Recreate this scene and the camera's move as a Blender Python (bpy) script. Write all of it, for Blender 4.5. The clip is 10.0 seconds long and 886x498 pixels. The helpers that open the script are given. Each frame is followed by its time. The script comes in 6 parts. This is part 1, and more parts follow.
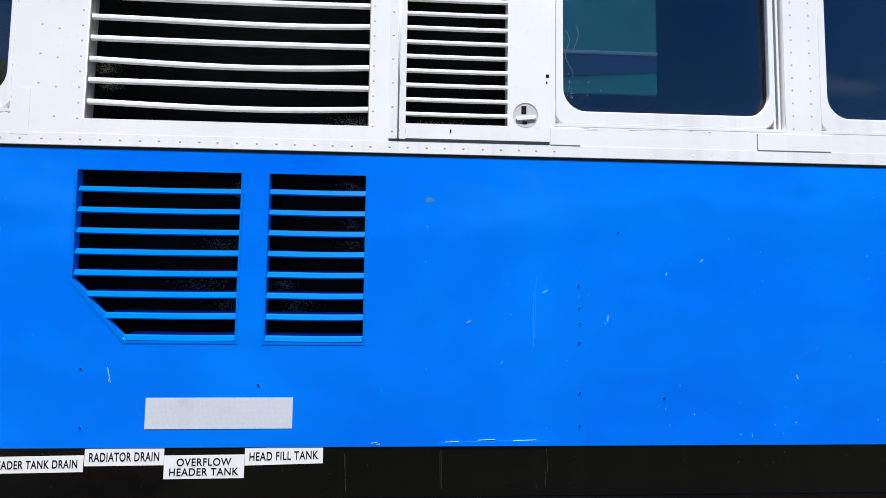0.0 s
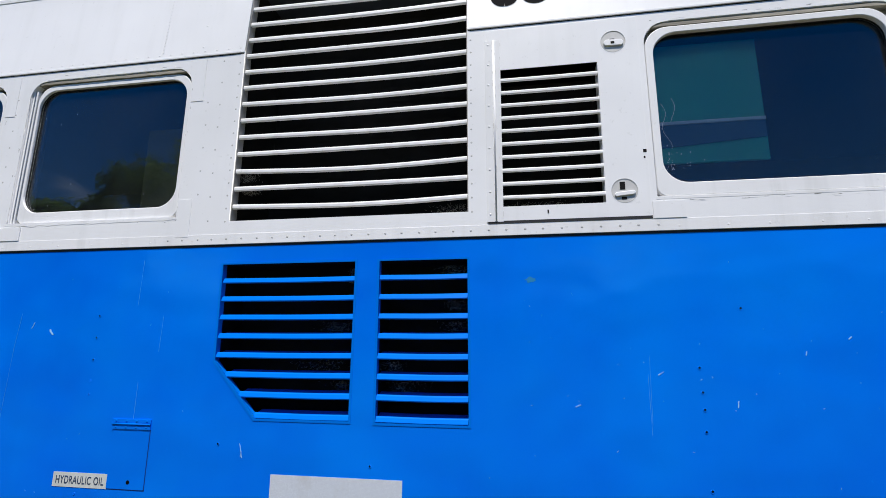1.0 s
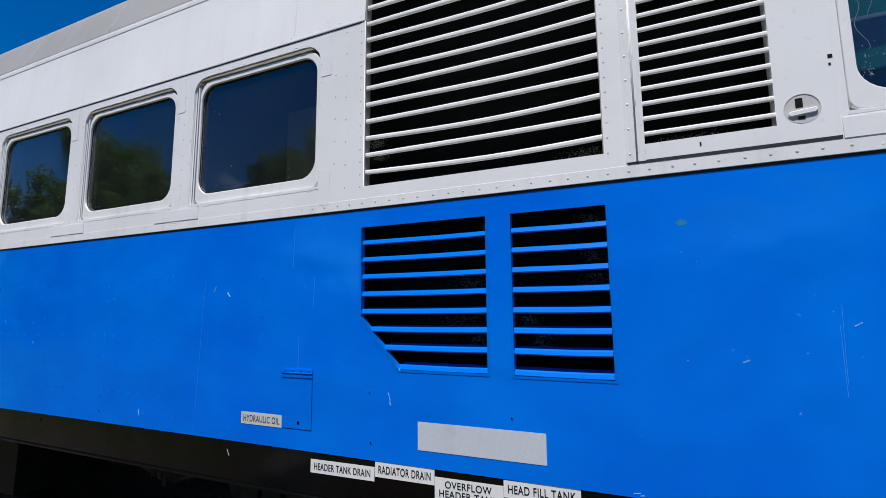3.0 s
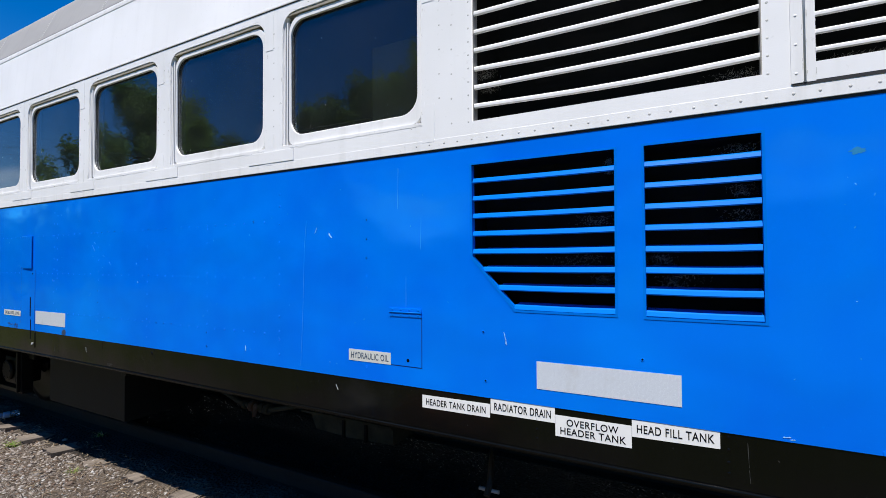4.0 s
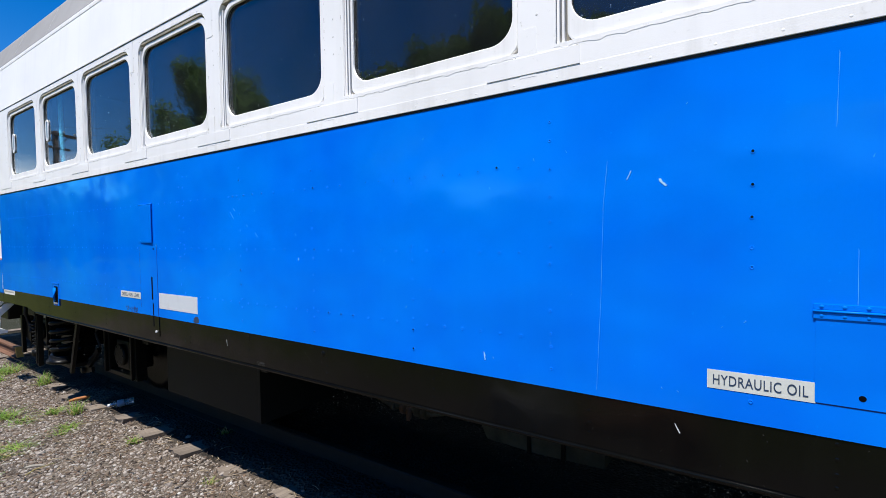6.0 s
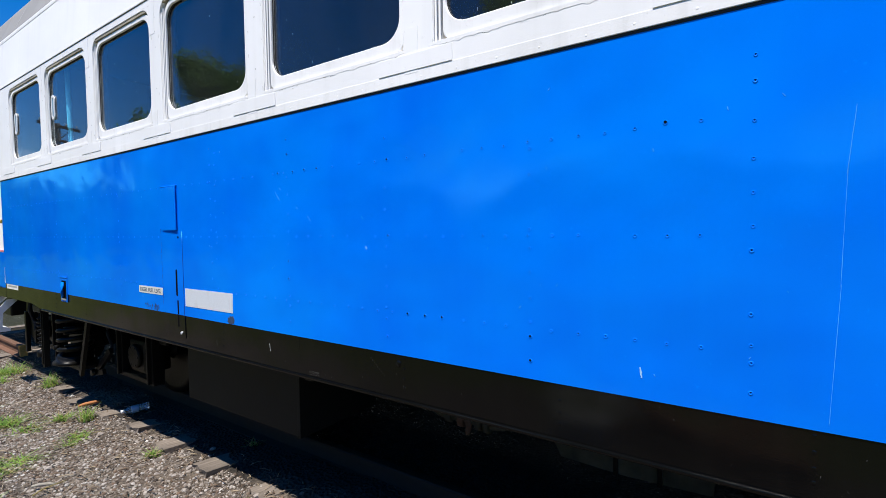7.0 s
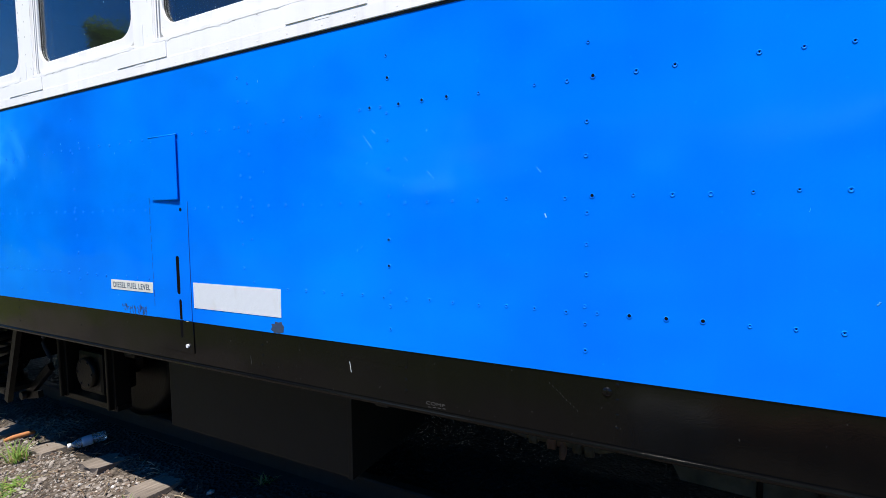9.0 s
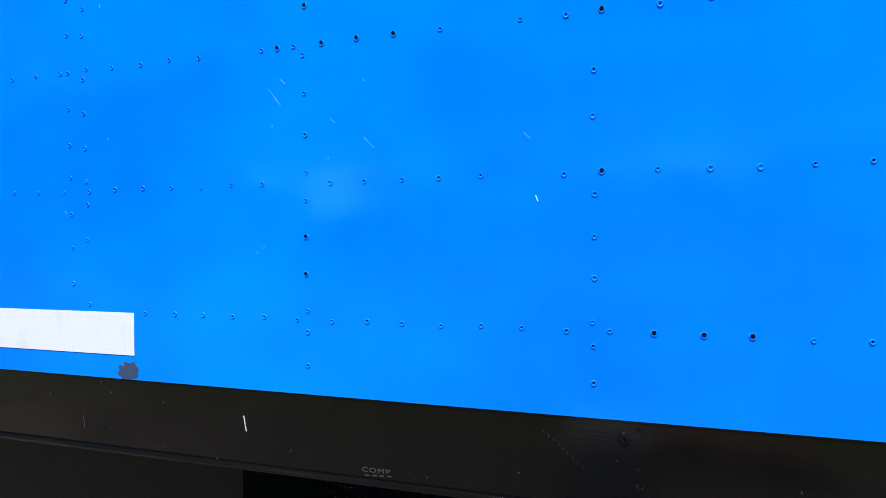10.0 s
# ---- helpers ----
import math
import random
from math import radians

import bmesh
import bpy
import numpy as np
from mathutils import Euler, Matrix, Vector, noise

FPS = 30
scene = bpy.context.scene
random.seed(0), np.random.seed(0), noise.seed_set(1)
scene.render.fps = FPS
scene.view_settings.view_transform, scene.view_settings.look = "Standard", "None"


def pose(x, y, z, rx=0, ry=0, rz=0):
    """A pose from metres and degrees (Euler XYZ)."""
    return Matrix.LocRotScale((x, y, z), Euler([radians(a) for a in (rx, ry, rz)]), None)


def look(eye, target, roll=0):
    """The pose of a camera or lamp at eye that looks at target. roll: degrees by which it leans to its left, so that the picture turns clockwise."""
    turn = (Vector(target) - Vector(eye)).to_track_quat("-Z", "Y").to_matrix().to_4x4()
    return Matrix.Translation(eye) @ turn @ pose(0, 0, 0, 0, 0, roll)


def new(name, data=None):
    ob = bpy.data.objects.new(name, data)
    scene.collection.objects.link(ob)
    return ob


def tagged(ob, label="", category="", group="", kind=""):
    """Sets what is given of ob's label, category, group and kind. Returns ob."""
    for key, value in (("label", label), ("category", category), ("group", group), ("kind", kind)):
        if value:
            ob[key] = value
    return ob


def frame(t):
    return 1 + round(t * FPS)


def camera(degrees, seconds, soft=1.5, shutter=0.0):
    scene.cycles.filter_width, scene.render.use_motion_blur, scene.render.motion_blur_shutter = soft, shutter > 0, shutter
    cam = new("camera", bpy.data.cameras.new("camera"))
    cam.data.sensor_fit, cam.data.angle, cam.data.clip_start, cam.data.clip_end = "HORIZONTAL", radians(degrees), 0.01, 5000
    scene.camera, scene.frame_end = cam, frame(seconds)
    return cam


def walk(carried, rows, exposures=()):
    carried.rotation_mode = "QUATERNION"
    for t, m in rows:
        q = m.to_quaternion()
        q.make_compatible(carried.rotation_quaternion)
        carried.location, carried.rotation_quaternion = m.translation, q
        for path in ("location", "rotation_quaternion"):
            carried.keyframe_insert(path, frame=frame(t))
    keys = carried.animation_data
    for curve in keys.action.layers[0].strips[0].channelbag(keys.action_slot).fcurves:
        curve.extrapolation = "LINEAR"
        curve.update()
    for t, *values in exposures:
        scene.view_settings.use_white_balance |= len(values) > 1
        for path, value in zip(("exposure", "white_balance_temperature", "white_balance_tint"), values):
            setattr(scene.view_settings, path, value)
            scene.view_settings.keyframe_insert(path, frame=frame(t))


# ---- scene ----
cam = camera(87.2, 10.0, soft=0.85)
PATH = [
    (0, (0.059, -1.684, 1.745), (0.154, 0.31, 1.869), 0.7),
    (0.5, (0.047, -1.719, 1.789), (-0.095, 0.257, 2.061), 0.3),
    (1, (0.04, -1.73, 1.805), (-0.271, 0.207, 2.194), 0.2),
    (1.5, (0.032, -1.712, 1.802), (-0.391, 0.181, 2.288), 0.0),
    (2, (0.032, -1.705, 1.806), (-0.479, 0.159, 2.322), -0.2),
    (2.5, (0.029, -1.702, 1.791), (-0.615, 0.147, 2.202), -0.3),
    (2.7, (0.018, -1.691, 1.777), (-0.695, 0.145, 2.124), -0.4),
    (3.8, (-0.25, -1.735, 1.715), (-1.181, 0.033, 1.79), -0.5),
    (4, (-0.336, -1.77, 1.715), (-1.287, -0.011, 1.761), -0.3),
    (4.5, (-0.603, -1.76, 1.684), (-1.632, -0.046, 1.702), -0.6),
    (5, (-0.946, -1.664, 1.688), (-2.024, 0.021, 1.689), -0.5),
    (5.5, (-1.303, -1.605, 1.683), (-2.388, 0.075, 1.653), -0.5),
    (5.7, (-1.466, -1.582, 1.705), (-2.57, 0.084, 1.642), -0.9),
    (6.8, (-2.169, -1.419, 1.625), (-3.302, 0.228, 1.563), -0.7),
    (7, (-2.272, -1.409, 1.643), (-3.396, 0.243, 1.561), -0.7),
    (7.5, (-2.59, -1.452, 1.659), (-3.704, 0.206, 1.562), -0.7),
    (8, (-2.854, -1.457, 1.65), (-3.968, 0.199, 1.526), -0.7),
    (8.5, (-3.107, -1.333, 1.582), (-4.162, 0.36, 1.438), -0.8),
    (9, (-3.298, -1.244, 1.567), (-4.195, 0.539, 1.439), -0.6),
    (9.5, (-3.527, -1.103, 1.555), (-4.209, 0.774, 1.445), -0.4),
    (10, (-3.574, -0.928, 1.502), (-4.054, 1.013, 1.446), -0.4),
]
EXPOSURES = [(0, 0.98), (0.5, 0.80), (1, 0.58), (1.5, 0.40), (2, 0.36), (2.5, 0.31), (3.8, 0.72), (4.5, 0.89), (8, 1.01), (9, 1.18), (10, 1.5)]
walk(cam, [(t, look(eye, target, roll)) for t, eye, target, roll in PATH], EXPOSURES)

# ---------------------------------------------------------------- world and sun
TO_SUN = Vector((0.05, -1.0, 2.4)).normalized()
SUN_EL = math.asin(TO_SUN.z)
SUN_AZ = math.atan2(TO_SUN.x, TO_SUN.y)
world = bpy.data.worlds.new("sky")
scene.world = world
world.use_nodes = True
wn, wl = world.node_tree.nodes, world.node_tree.links
wn.clear()
w_out = wn.new("ShaderNodeOutputWorld")
w_bg = wn.new("ShaderNodeBackground")
w_sky = wn.new("ShaderNodeTexSky")
w_sky.sky_type, w_sky.sun_disc = "NISHITA", False
w_sky.sun_elevation, w_sky.sun_rotation = SUN_EL, SUN_AZ % (2 * math.pi)
w_sky.air_density, w_sky.dust_density, w_sky.ozone_density = 1.0, 0.1, 5.0
w_bg.inputs["Strength"].default_value = 0.078
w_sat = wn.new("ShaderNodeHueSaturation")
w_sat.inputs["Saturation"].default_value = 1.42
w_sat.inputs["Hue"].default_value = 0.511
wl.new(w_sky.outputs[0], w_sat.inputs["Color"])
# thin fair-weather cloud
w_at = wn.new("ShaderNodeTexCoord")
w_map = wn.new("ShaderNodeMapping")
w_map.inputs["Scale"].default_value = (1.0, 1.0, 2.6)
w_noise = wn.new("ShaderNodeTexNoise")
w_noise.inputs["Scale"].default_value, w_noise.inputs["Detail"].default_value = 2.6, 7.0
w_ramp = wn.new("ShaderNodeValToRGB")
w_ramp.color_ramp.elements[0].position, w_ramp.color_ramp.elements[1].position = 0.675, 0.90
w_ramp.color_ramp.elements[1].color = (0.8, 0.8, 0.8, 1)
w_mix = wn.new("ShaderNodeMix")
w_mix.data_type = "RGBA"
w_mix.inputs[7].default_value = (17.0, 17.6, 18.4, 1)
wl.new(w_at.outputs["Generated"], w_map.inputs["Vector"])
wl.new(w_map.outputs[0], w_noise.inputs["Vector"])
# bright bank near the horizon, added out of view to light reflections in the side
w_xyz = wn.new("ShaderNodeSeparateXYZ")
wl.new(w_at.outputs["Generated"], w_xyz.inputs[0])
w_low = wn.new("ShaderNodeMapRange")
w_low.inputs["From Min"].default_value, w_low.inputs["From Max"].default_value = 0.0, 0.20
w_low.inputs["To Min"].default_value, w_low.inputs["To Max"].default_value = 0.56, 0.0
wl.new(w_xyz.outputs["Z"], w_low.inputs["Value"])
w_add = wn.new("ShaderNodeMath")
wl.new(w_noise.outputs["Fac"], w_add.inputs[0]), wl.new(w_low.outputs[0], w_add.inputs[1])
wl.new(w_add.outputs[0], w_ramp.inputs["Fac"])
wl.new(w_ramp.outputs["Color"], w_mix.inputs[0])
wl.new(w_sat.outputs[0], w_mix.inputs[6])
wl.new(w_mix.outputs[2], w_bg.inputs["Color"])
wl.new(w_bg.outputs[0], w_out.inputs["Surface"])

sun_data = bpy.data.lights.new("sun", "SUN")
sun_data.energy, sun_data.angle, sun_data.color = 3.85, radians(0.5), (1.0, 0.95, 0.88)
sun = new("sun", sun_data)
sun.matrix_world = look(TO_SUN * 60, (0, 0, 0))


# ---------------------------------------------------------------- materials
def setup(name):
    m = bpy.data.materials.new(name)
    m.use_nodes = True
    n, l = m.node_tree.nodes, m.node_tree.links
    return m, n, l, n["Principled BSDF"]


def noise_at(n, l, where, scale, detail=4.0, rough=0.55, stretch=None):
    t = n.new("ShaderNodeTexNoise")
    t.inputs["Scale"].default_value, t.inputs["Detail"].default_value = scale, detail
    t.inputs["Roughness"].default_value = rough
    if stretch:
        mp = n.new("ShaderNodeMapping")
        mp.inputs["Scale"].default_value = stretch
        l.new(where, mp.inputs["Vector"])
        where = mp.outputs[0]
    l.new(where, t.inputs["Vector"])
    return t.outputs["Fac"]


def ramp(n, l, fac, stops):
    r = n.new("ShaderNodeValToRGB")
    e = r.color_ramp.elements
    while len(e) < len(stops):
        e.new(0.5)
    for el, (p, c) in zip(e, stops):
        el.position, el.color = p, (*c, 1) if len(c) == 3 else c
    l.new(fac, r.inputs["Fac"])
    return r.outputs["Color"]


def grey(v):
    return (v, v, v)


def mixed(n, l, fac, a, b, kind="MIX"):
    m = n.new("ShaderNodeMix")
    m.data_type, m.blend_type = "RGBA", kind
    for sock, v in ((m.inputs[0], fac), (m.inputs[6], a), (m.inputs[7], b)):
        if isinstance(v, (int, float)):
            sock.default_value = v
        elif isinstance(v, tuple):
            sock.default_value = (*v, 1)
        else:
            l.new(v, sock)
    return m.outputs[2]


def bump(n, l, height, strength, distance, normal=None):
    b = n.new("ShaderNodeBump")
    b.inputs["Strength"].default_value, b.inputs["Distance"].default_value = strength, distance
    l.new(height, b.inputs["Height"])
    if normal:
        l.new(normal, b.inputs["Normal"])
    return b.outputs["Normal"]


def paint(name, base, dull, rough=0.3, coat=0.3, waves=0.0, streak=0.25, grain=0.0006, mottle=0.12, gloss=0.5, sheen=None):
    """Brushed gloss paint on sheet metal: mottled colour, faint runs down the sheet, wavy plates."""
    m, n, l, p = setup(name)
    at = n.new("ShaderNodeNewGeometry").outputs["Position"]
    big = ramp(n, l, noise_at(n, l, at, 1.3, 3), [(0.35, grey(0)), (0.7, grey(1))])
    runs = ramp(n, l, noise_at(n, l, at, 6.0, 5, 0.6, (2.2, 1.0, 0.16)), [(0.5, grey(0)), (0.8, grey(streak))])
    speck = ramp(n, l, noise_at(n, l, at, 55.0, 3), [(0.66, grey(0)), (0.76, grey(0.35))])
    c = mixed(n, l, big, base, tuple((1 - mottle) * v + mottle * d for v, d in zip(base, dull)))
    p.inputs["Specular IOR Level"].default_value = gloss
    c = mixed(n, l, runs, c, dull)
    c = mixed(n, l, speck, c, dull)
    l.new(c, p.inputs["Base Color"])
    r = n.new("ShaderNodeMapRange")
    r.inputs["To Min"].default_value, r.inputs["To Max"].default_value = rough - 0.07, rough + 0.12
    l.new(noise_at(n, l, at, 9.0, 4), r.inputs["Value"])
    l.new(r.outputs[0], p.inputs["Roughness"])
    p.inputs["Coat Weight"].default_value, p.inputs["Coat Roughness"].default_value = coat, 0.12
    nm = bump(n, l, noise_at(n, l, at, 220.0, 2), 0.25, grain)
    if waves:
        nm = bump(n, l, noise_at(n, l, at, 1.9, 2.0, 0.45, (1.0, 1.0, 1.35)), 1.0, waves, nm)
        l.new(nm, p.inputs["Coat Normal"])
    l.new(nm, p.inputs["Normal"])
    if sheen:
        # deep-coloured lacquer: its gloss takes on the colour of the paint
        g = n.new("ShaderNodeBsdfGlossy")
        g.inputs["Color"].default_value, g.inputs["Roughness"].default_value = (*sheen, 1), rough
        f = n.new("ShaderNodeFresnel")
        f.inputs["IOR"].default_value = 1.62
        x = n.new("ShaderNodeMixShader")
        l.new(nm, g.inputs["Normal"]), l.new(nm, f.inputs["Normal"])
        l.new(f.outputs[0], x.inputs["Fac"])
        l.new(p.outputs[0], x.inputs[1]), l.new(g.outputs[0], x.inputs[2])
        l.new(x.outputs[0], n["Material Output"].inputs["Surface"])
    return m


def plain(name, base, rough=0.5, metal=0.0, spread=0.25, scale=12.0, relief=0.001, coat=0.0, stretch=None, gloss=0.4):
    """A surface with grain and stains at two sizes."""
    m, n, l, p = setup(name)
    at = n.new("ShaderNodeNewGeometry").outputs["Position"]
    dark = tuple(v * (1 - spread) for v in base)
    light = tuple(min(1, v * (1 + spread * 0.6)) for v in base)
    c = mixed(n, l, noise_at(n, l, at, scale, 5, 0.6, stretch), dark, light)
    c = mixed(n, l, ramp(n, l, noise_at(n, l, at, scale * 0.17, 3), [(0.4, grey(0)), (0.75, grey(0.6))]), c, dark)
    l.new(c, p.inputs["Base Color"])
    p.inputs["Roughness"].default_value, p.inputs["Metallic"].default_value = rough, metal
    p.inputs["Coat Weight"].default_value = coat
    p.inputs["Specular IOR Level"].default_value = gloss
    l.new(bump(n, l, noise_at(n, l, at, scale * 6, 4, 0.6, stretch), 0.5, relief), p.inputs["Normal"])
    return m


# the blue's strong mottle paints in blurred reflections of cloud and trees
BLUE = paint("blue_gloss_paint", (0.0, 0.139, 0.79), (0.0, 0.236, 0.92), 0.10, 0.0, 0.015, 0.08, 0.0006, 0.62, 0.0, (0.14, 0.88, 1.0))
BLUE_RIVET = paint("blue_rivet_paint", (0.0, 0.152, 0.81), (0.0, 0.240, 0.92), 0.45, 0.0, 0.0, 0.08, 0.0006, 0.45, 0.06)
BLUE_TRIM = paint("blue_slat_paint", (0.0, 0.155, 0.68), (0.0, 0.215, 0.80), 0.34, 0.0, 0.0, 0.2, 0.0006, 0.2, 0.035)
WHITE = paint("white_paint", (0.87, 0.868, 0.872), (0.61, 0.61, 0.595), 0.42, 0.0, 0.003, 0.2, 0.0006, 0.3, 0.5)
RIVET_GREY = plain("worn_white_rivet_paint", (0.60, 0.595, 0.58), 0.6, 0.0, 0.3, 60.0)
WHITE_TRIM = paint("white_trim_paint", (0.86, 0.858, 0.862), (0.52, 0.515, 0.49), 0.45, 0.0, 0.0, 0.45, 0.0006, 0.3, 0.3)
ROOF = paint("silver_grey_roof_paint", (0.335, 0.335, 0.34), (0.26, 0.26, 0.26), 0.85, 0.0, 0.002, 0.5, 0.0006, 0.4, 0.05)
ROOF_SEAM = paint("pale_roof_sealer", (0.50, 0.50, 0.50), (0.36, 0.36, 0.36), 0.85, 0.0, 0.0, 0.6, 0.001, 0.4, 0.2)
BLACK = paint("black_chassis_paint", (0.0022, 0.0023, 0.0025), (0.0055, 0.0058, 0.0054), 0.11, 0.0, 0.012, 0.4, 0.0006, 0.3, 0.24)
DUSTY = plain("oily_dust_on_castings", (0.115, 0.095, 0.062), 0.8, 0.0, 0.8, 7.0, 0.004, gloss=0.1)
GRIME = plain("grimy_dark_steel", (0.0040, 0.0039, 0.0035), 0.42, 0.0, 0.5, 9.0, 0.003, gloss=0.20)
TANK = plain("dull_black_tank_paint", (0.0095, 0.0105, 0.0085), 0.6, 0.0, 0.45, 6.0, 0.002, gloss=0.25)
# near-black colour stands in for the unlit depth of ducts and slots
VOID = plain("dark_void", (0.020, 0.019, 0.019), 0.9, 0.0, 0.5, 8.0, 0.002, gloss=0.05)
COBWEB = plain("dusty_cobweb", (0.42, 0.40, 0.36), 0.9)
RUBBER = plain("dark_rubber", (0.02, 0.02, 0.022), 0.6)
STEEL = plain("dull_grey_steel", (0.40, 0.40, 0.39), 0.45, 0.4, 0.3, 20.0)
LOCK_GREY = plain("worn_grey_lock_paint", (0.62, 0.61, 0.59), 0.45, 0.0, 0.25, 40.0, 0.0004)
DIRT = plain("grey_dirt_in_cracks", (0.30, 0.285, 0.25), 0.9, 0.0, 0.5, 40.0)
# grille cheeks: a darker grey than the white trim
CHEEK = plain("greyed_white_paint", (0.34, 0.335, 0.32), 0.8, 0.0, 0.6, 9.0)
TIMBER = plain("bare_timber", (0.40, 0.365, 0.30), 0.8, 0.0, 0.75, 22.0, 0.002, 0, (0.2, 1, 1))
SIGN = plain("off_white_enamel", (0.84, 0.84, 0.82), 0.35, 0.0, 0.1, 16.0, 0.0003, 0.3)
ALUMINIUM = plain("greyed_aluminium_plate", (0.62, 0.64, 0.60), 0.4, 0.0, 0.2, 25.0, 0.0004)
INK = plain("black_lettering", (0.007, 0.007, 0.009), 0.6, 0.0, 0.2, 30.0, 0.0001, gloss=0.02)
CHALK = plain("chalk_marks", (0.036, 0.036, 0.034), 0.9)
LIME = plain("dried_lime_run", (0.035, 0.036, 0.032), 0.9)
CHIP = plain("bare_chip", (0.36, 0.62, 0.90), 0.5)
SEAM_BLUE = plain("dark_blue_edge_line", (0.0, 0.035, 0.24), 0.6)
HOLE = plain("dark_hole", (0.003, 0.003, 0.004), 0.9, gloss=0.05)
SCALE = plain("pale_mineral_scale", (0.55, 0.60, 0.62), 0.8)
BARE = plain("grey_primer", (0.03, 0.055, 0.11), 0.6, 0.0, 0.4, 30.0)
ORANGE = plain("orange_yellow_rail_paint", (0.75, 0.36, 0.03), 0.4, 0.0, 0.2, 20.0, 0.0004, 0.2)
PINK = plain("faded_red_strip", (0.55, 0.16, 0.16), 0.6)
TEAL = plain("teal_board", (0.002, 0.27, 0.235), 0.5, 0.0, 0.15, 4.0)
NAVY = plain("navy_board", (0.001, 0.052, 0.13), 0.5, 0.0, 0.15, 4.0)
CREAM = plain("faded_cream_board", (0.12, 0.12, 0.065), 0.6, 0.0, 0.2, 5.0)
POLE_BLUE = plain("bright_blue_pole_paint", (0.16, 0.70, 1.0), 0.35, 0.0, 0.1, 8.0)
NAVY_RAIL = plain("dull_blue_rail", (0.30, 0.42, 0.52), 0.4)
PULL_BLUE = plain("pale_blue_pull_recess", (0.22, 0.36, 0.48), 0.4)
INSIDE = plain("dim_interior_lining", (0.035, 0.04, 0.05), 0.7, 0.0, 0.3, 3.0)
RUST = plain("rusty_rail_steel", (0.17, 0.085, 0.05), 0.8, 0.15, 0.5, 18.0, 0.002)
# darker copy of the rusty steel, with the shade underneath put into its colour
RAIL_DARK = plain("rail_steel_shaded", (0.028, 0.022, 0.018), 0.7, 0.2, 0.5, 18.0, 0.002)
STICK_WOOD = plain("orange_brown_stick", (0.50, 0.20, 0.07), 0.8, 0.0, 0.5, 40.0, 0.001)
RUST_END = plain("bright_rust", (0.80, 0.36, 0.07), 0.85, 0.0, 0.4, 30.0, 0.002)
SLEEPER = plain("weathered_sleeper_wood", (0.235, 0.195, 0.16), 0.9, 0.0, 0.85, 16.0, 0.008, 0, (6, 0.30, 3))
RED_TIMBER = plain("red_brown_timber", (0.34, 0.15, 0.085), 0.85, 0.0, 0.5, 9.0, 0.004, 0, (0.3, 1, 1))
CONCRETE = plain("weathered_concrete", (0.42, 0.41, 0.38), 0.9, 0.0, 0.3, 14.0, 0.003)
BARK = plain("bark", (0.09, 0.07, 0.05), 0.95, 0.0, 0.5, 8.0, 0.02)
POLE_WOOD = plain("creosoted_pole", (0.07, 0.055, 0.045), 0.9, 0.0, 0.4, 6.0, 0.004)
CLEAR = setup("bottle_plastic")[0]
CLEAR.node_tree.nodes["Principled BSDF"].inputs["Transmission Weight"].default_value = 0.85
CLEAR.node_tree.nodes["Principled BSDF"].inputs["Base Color"].default_value = (0.75, 0.85, 0.95, 1)
CLEAR.node_tree.nodes["Principled BSDF"].inputs["Roughness"].default_value = 0.12
CAP = plain("white_cap_plastic", (0.75, 0.77, 0.8), 0.4)


def make_reflective():
    """Retroreflective sheeting: pale, with a fine honeycomb."""
    m, n, l, p = setup("reflective_sheeting")
    at = n.new("ShaderNodeNewGeometry").outputs["Position"]
    v = n.new("ShaderNodeTexVoronoi")
    v.feature = "DISTANCE_TO_EDGE"
    v.inputs["Scale"].default_value = 240.0
    v.inputs["Randomness"].default_value = 0.15
    l.new(at, v.inputs["Vector"])
    cells = ramp(n, l, v.outputs["Distance"], [(0.05, (0.55, 0.585, 0.64)), (0.2, (0.65, 0.695, 0.75))])
    dirt = ramp(n, l, noise_at(n, l, at, 14.0, 4, 0.6, (1, 1, 0.4)), [(0.55, grey(0)), (0.8, grey(0.45))])
    l.new(mixed(n, l, dirt, cells, (0.42, 0.41, 0.38)), p.inputs["Base Color"])
    p.inputs["Roughness"].default_value = 0.38
    p.inputs["Coat Weight"].default_value = 0.4
    return m


def make_glass():
    """Tinted carriage glass, a little dusty."""
    m, n, l, p = setup("tinted_window_glass")
    at = n.new("ShaderNodeNewGeometry").outputs["Position"]
    p.inputs["Base Color"].default_value = (0.60, 0.68, 0.73, 1)
    p.inputs["Transmission Weight"].default_value = 1.0
    p.inputs["IOR"].default_value = 1.5
    r = n.new("ShaderNodeMapRange")
    r.inputs["To Min"].default_value, r.inputs["To Max"].default_value = 0.0, 0.03
    l.new(noise_at(n, l, at, 14.0, 4), r.inputs["Value"])
    l.new(r.outputs[0], p.inputs["Roughness"])
    # a film of dust
    d = n.new("ShaderNodeBsdfDiffuse")
    d.inputs["Color"].default_value = (0.42, 0.46, 0.48, 1)
    film = ramp(n, l, noise_at(n, l, at, 3.0, 5, 0.6, (1, 1, 0.7)), [(0.3, grey(0.004)), (0.75, grey(0.015))])
    x = n.new("ShaderNodeMixShader")
    l.new(film, x.inputs["Fac"])
    l.new(p.outputs[0], x.inputs[1]), l.new(d.outputs[0], x.inputs[2])
    l.new(x.outputs[0], n["Material Output"].inputs["Surface"])
    return m


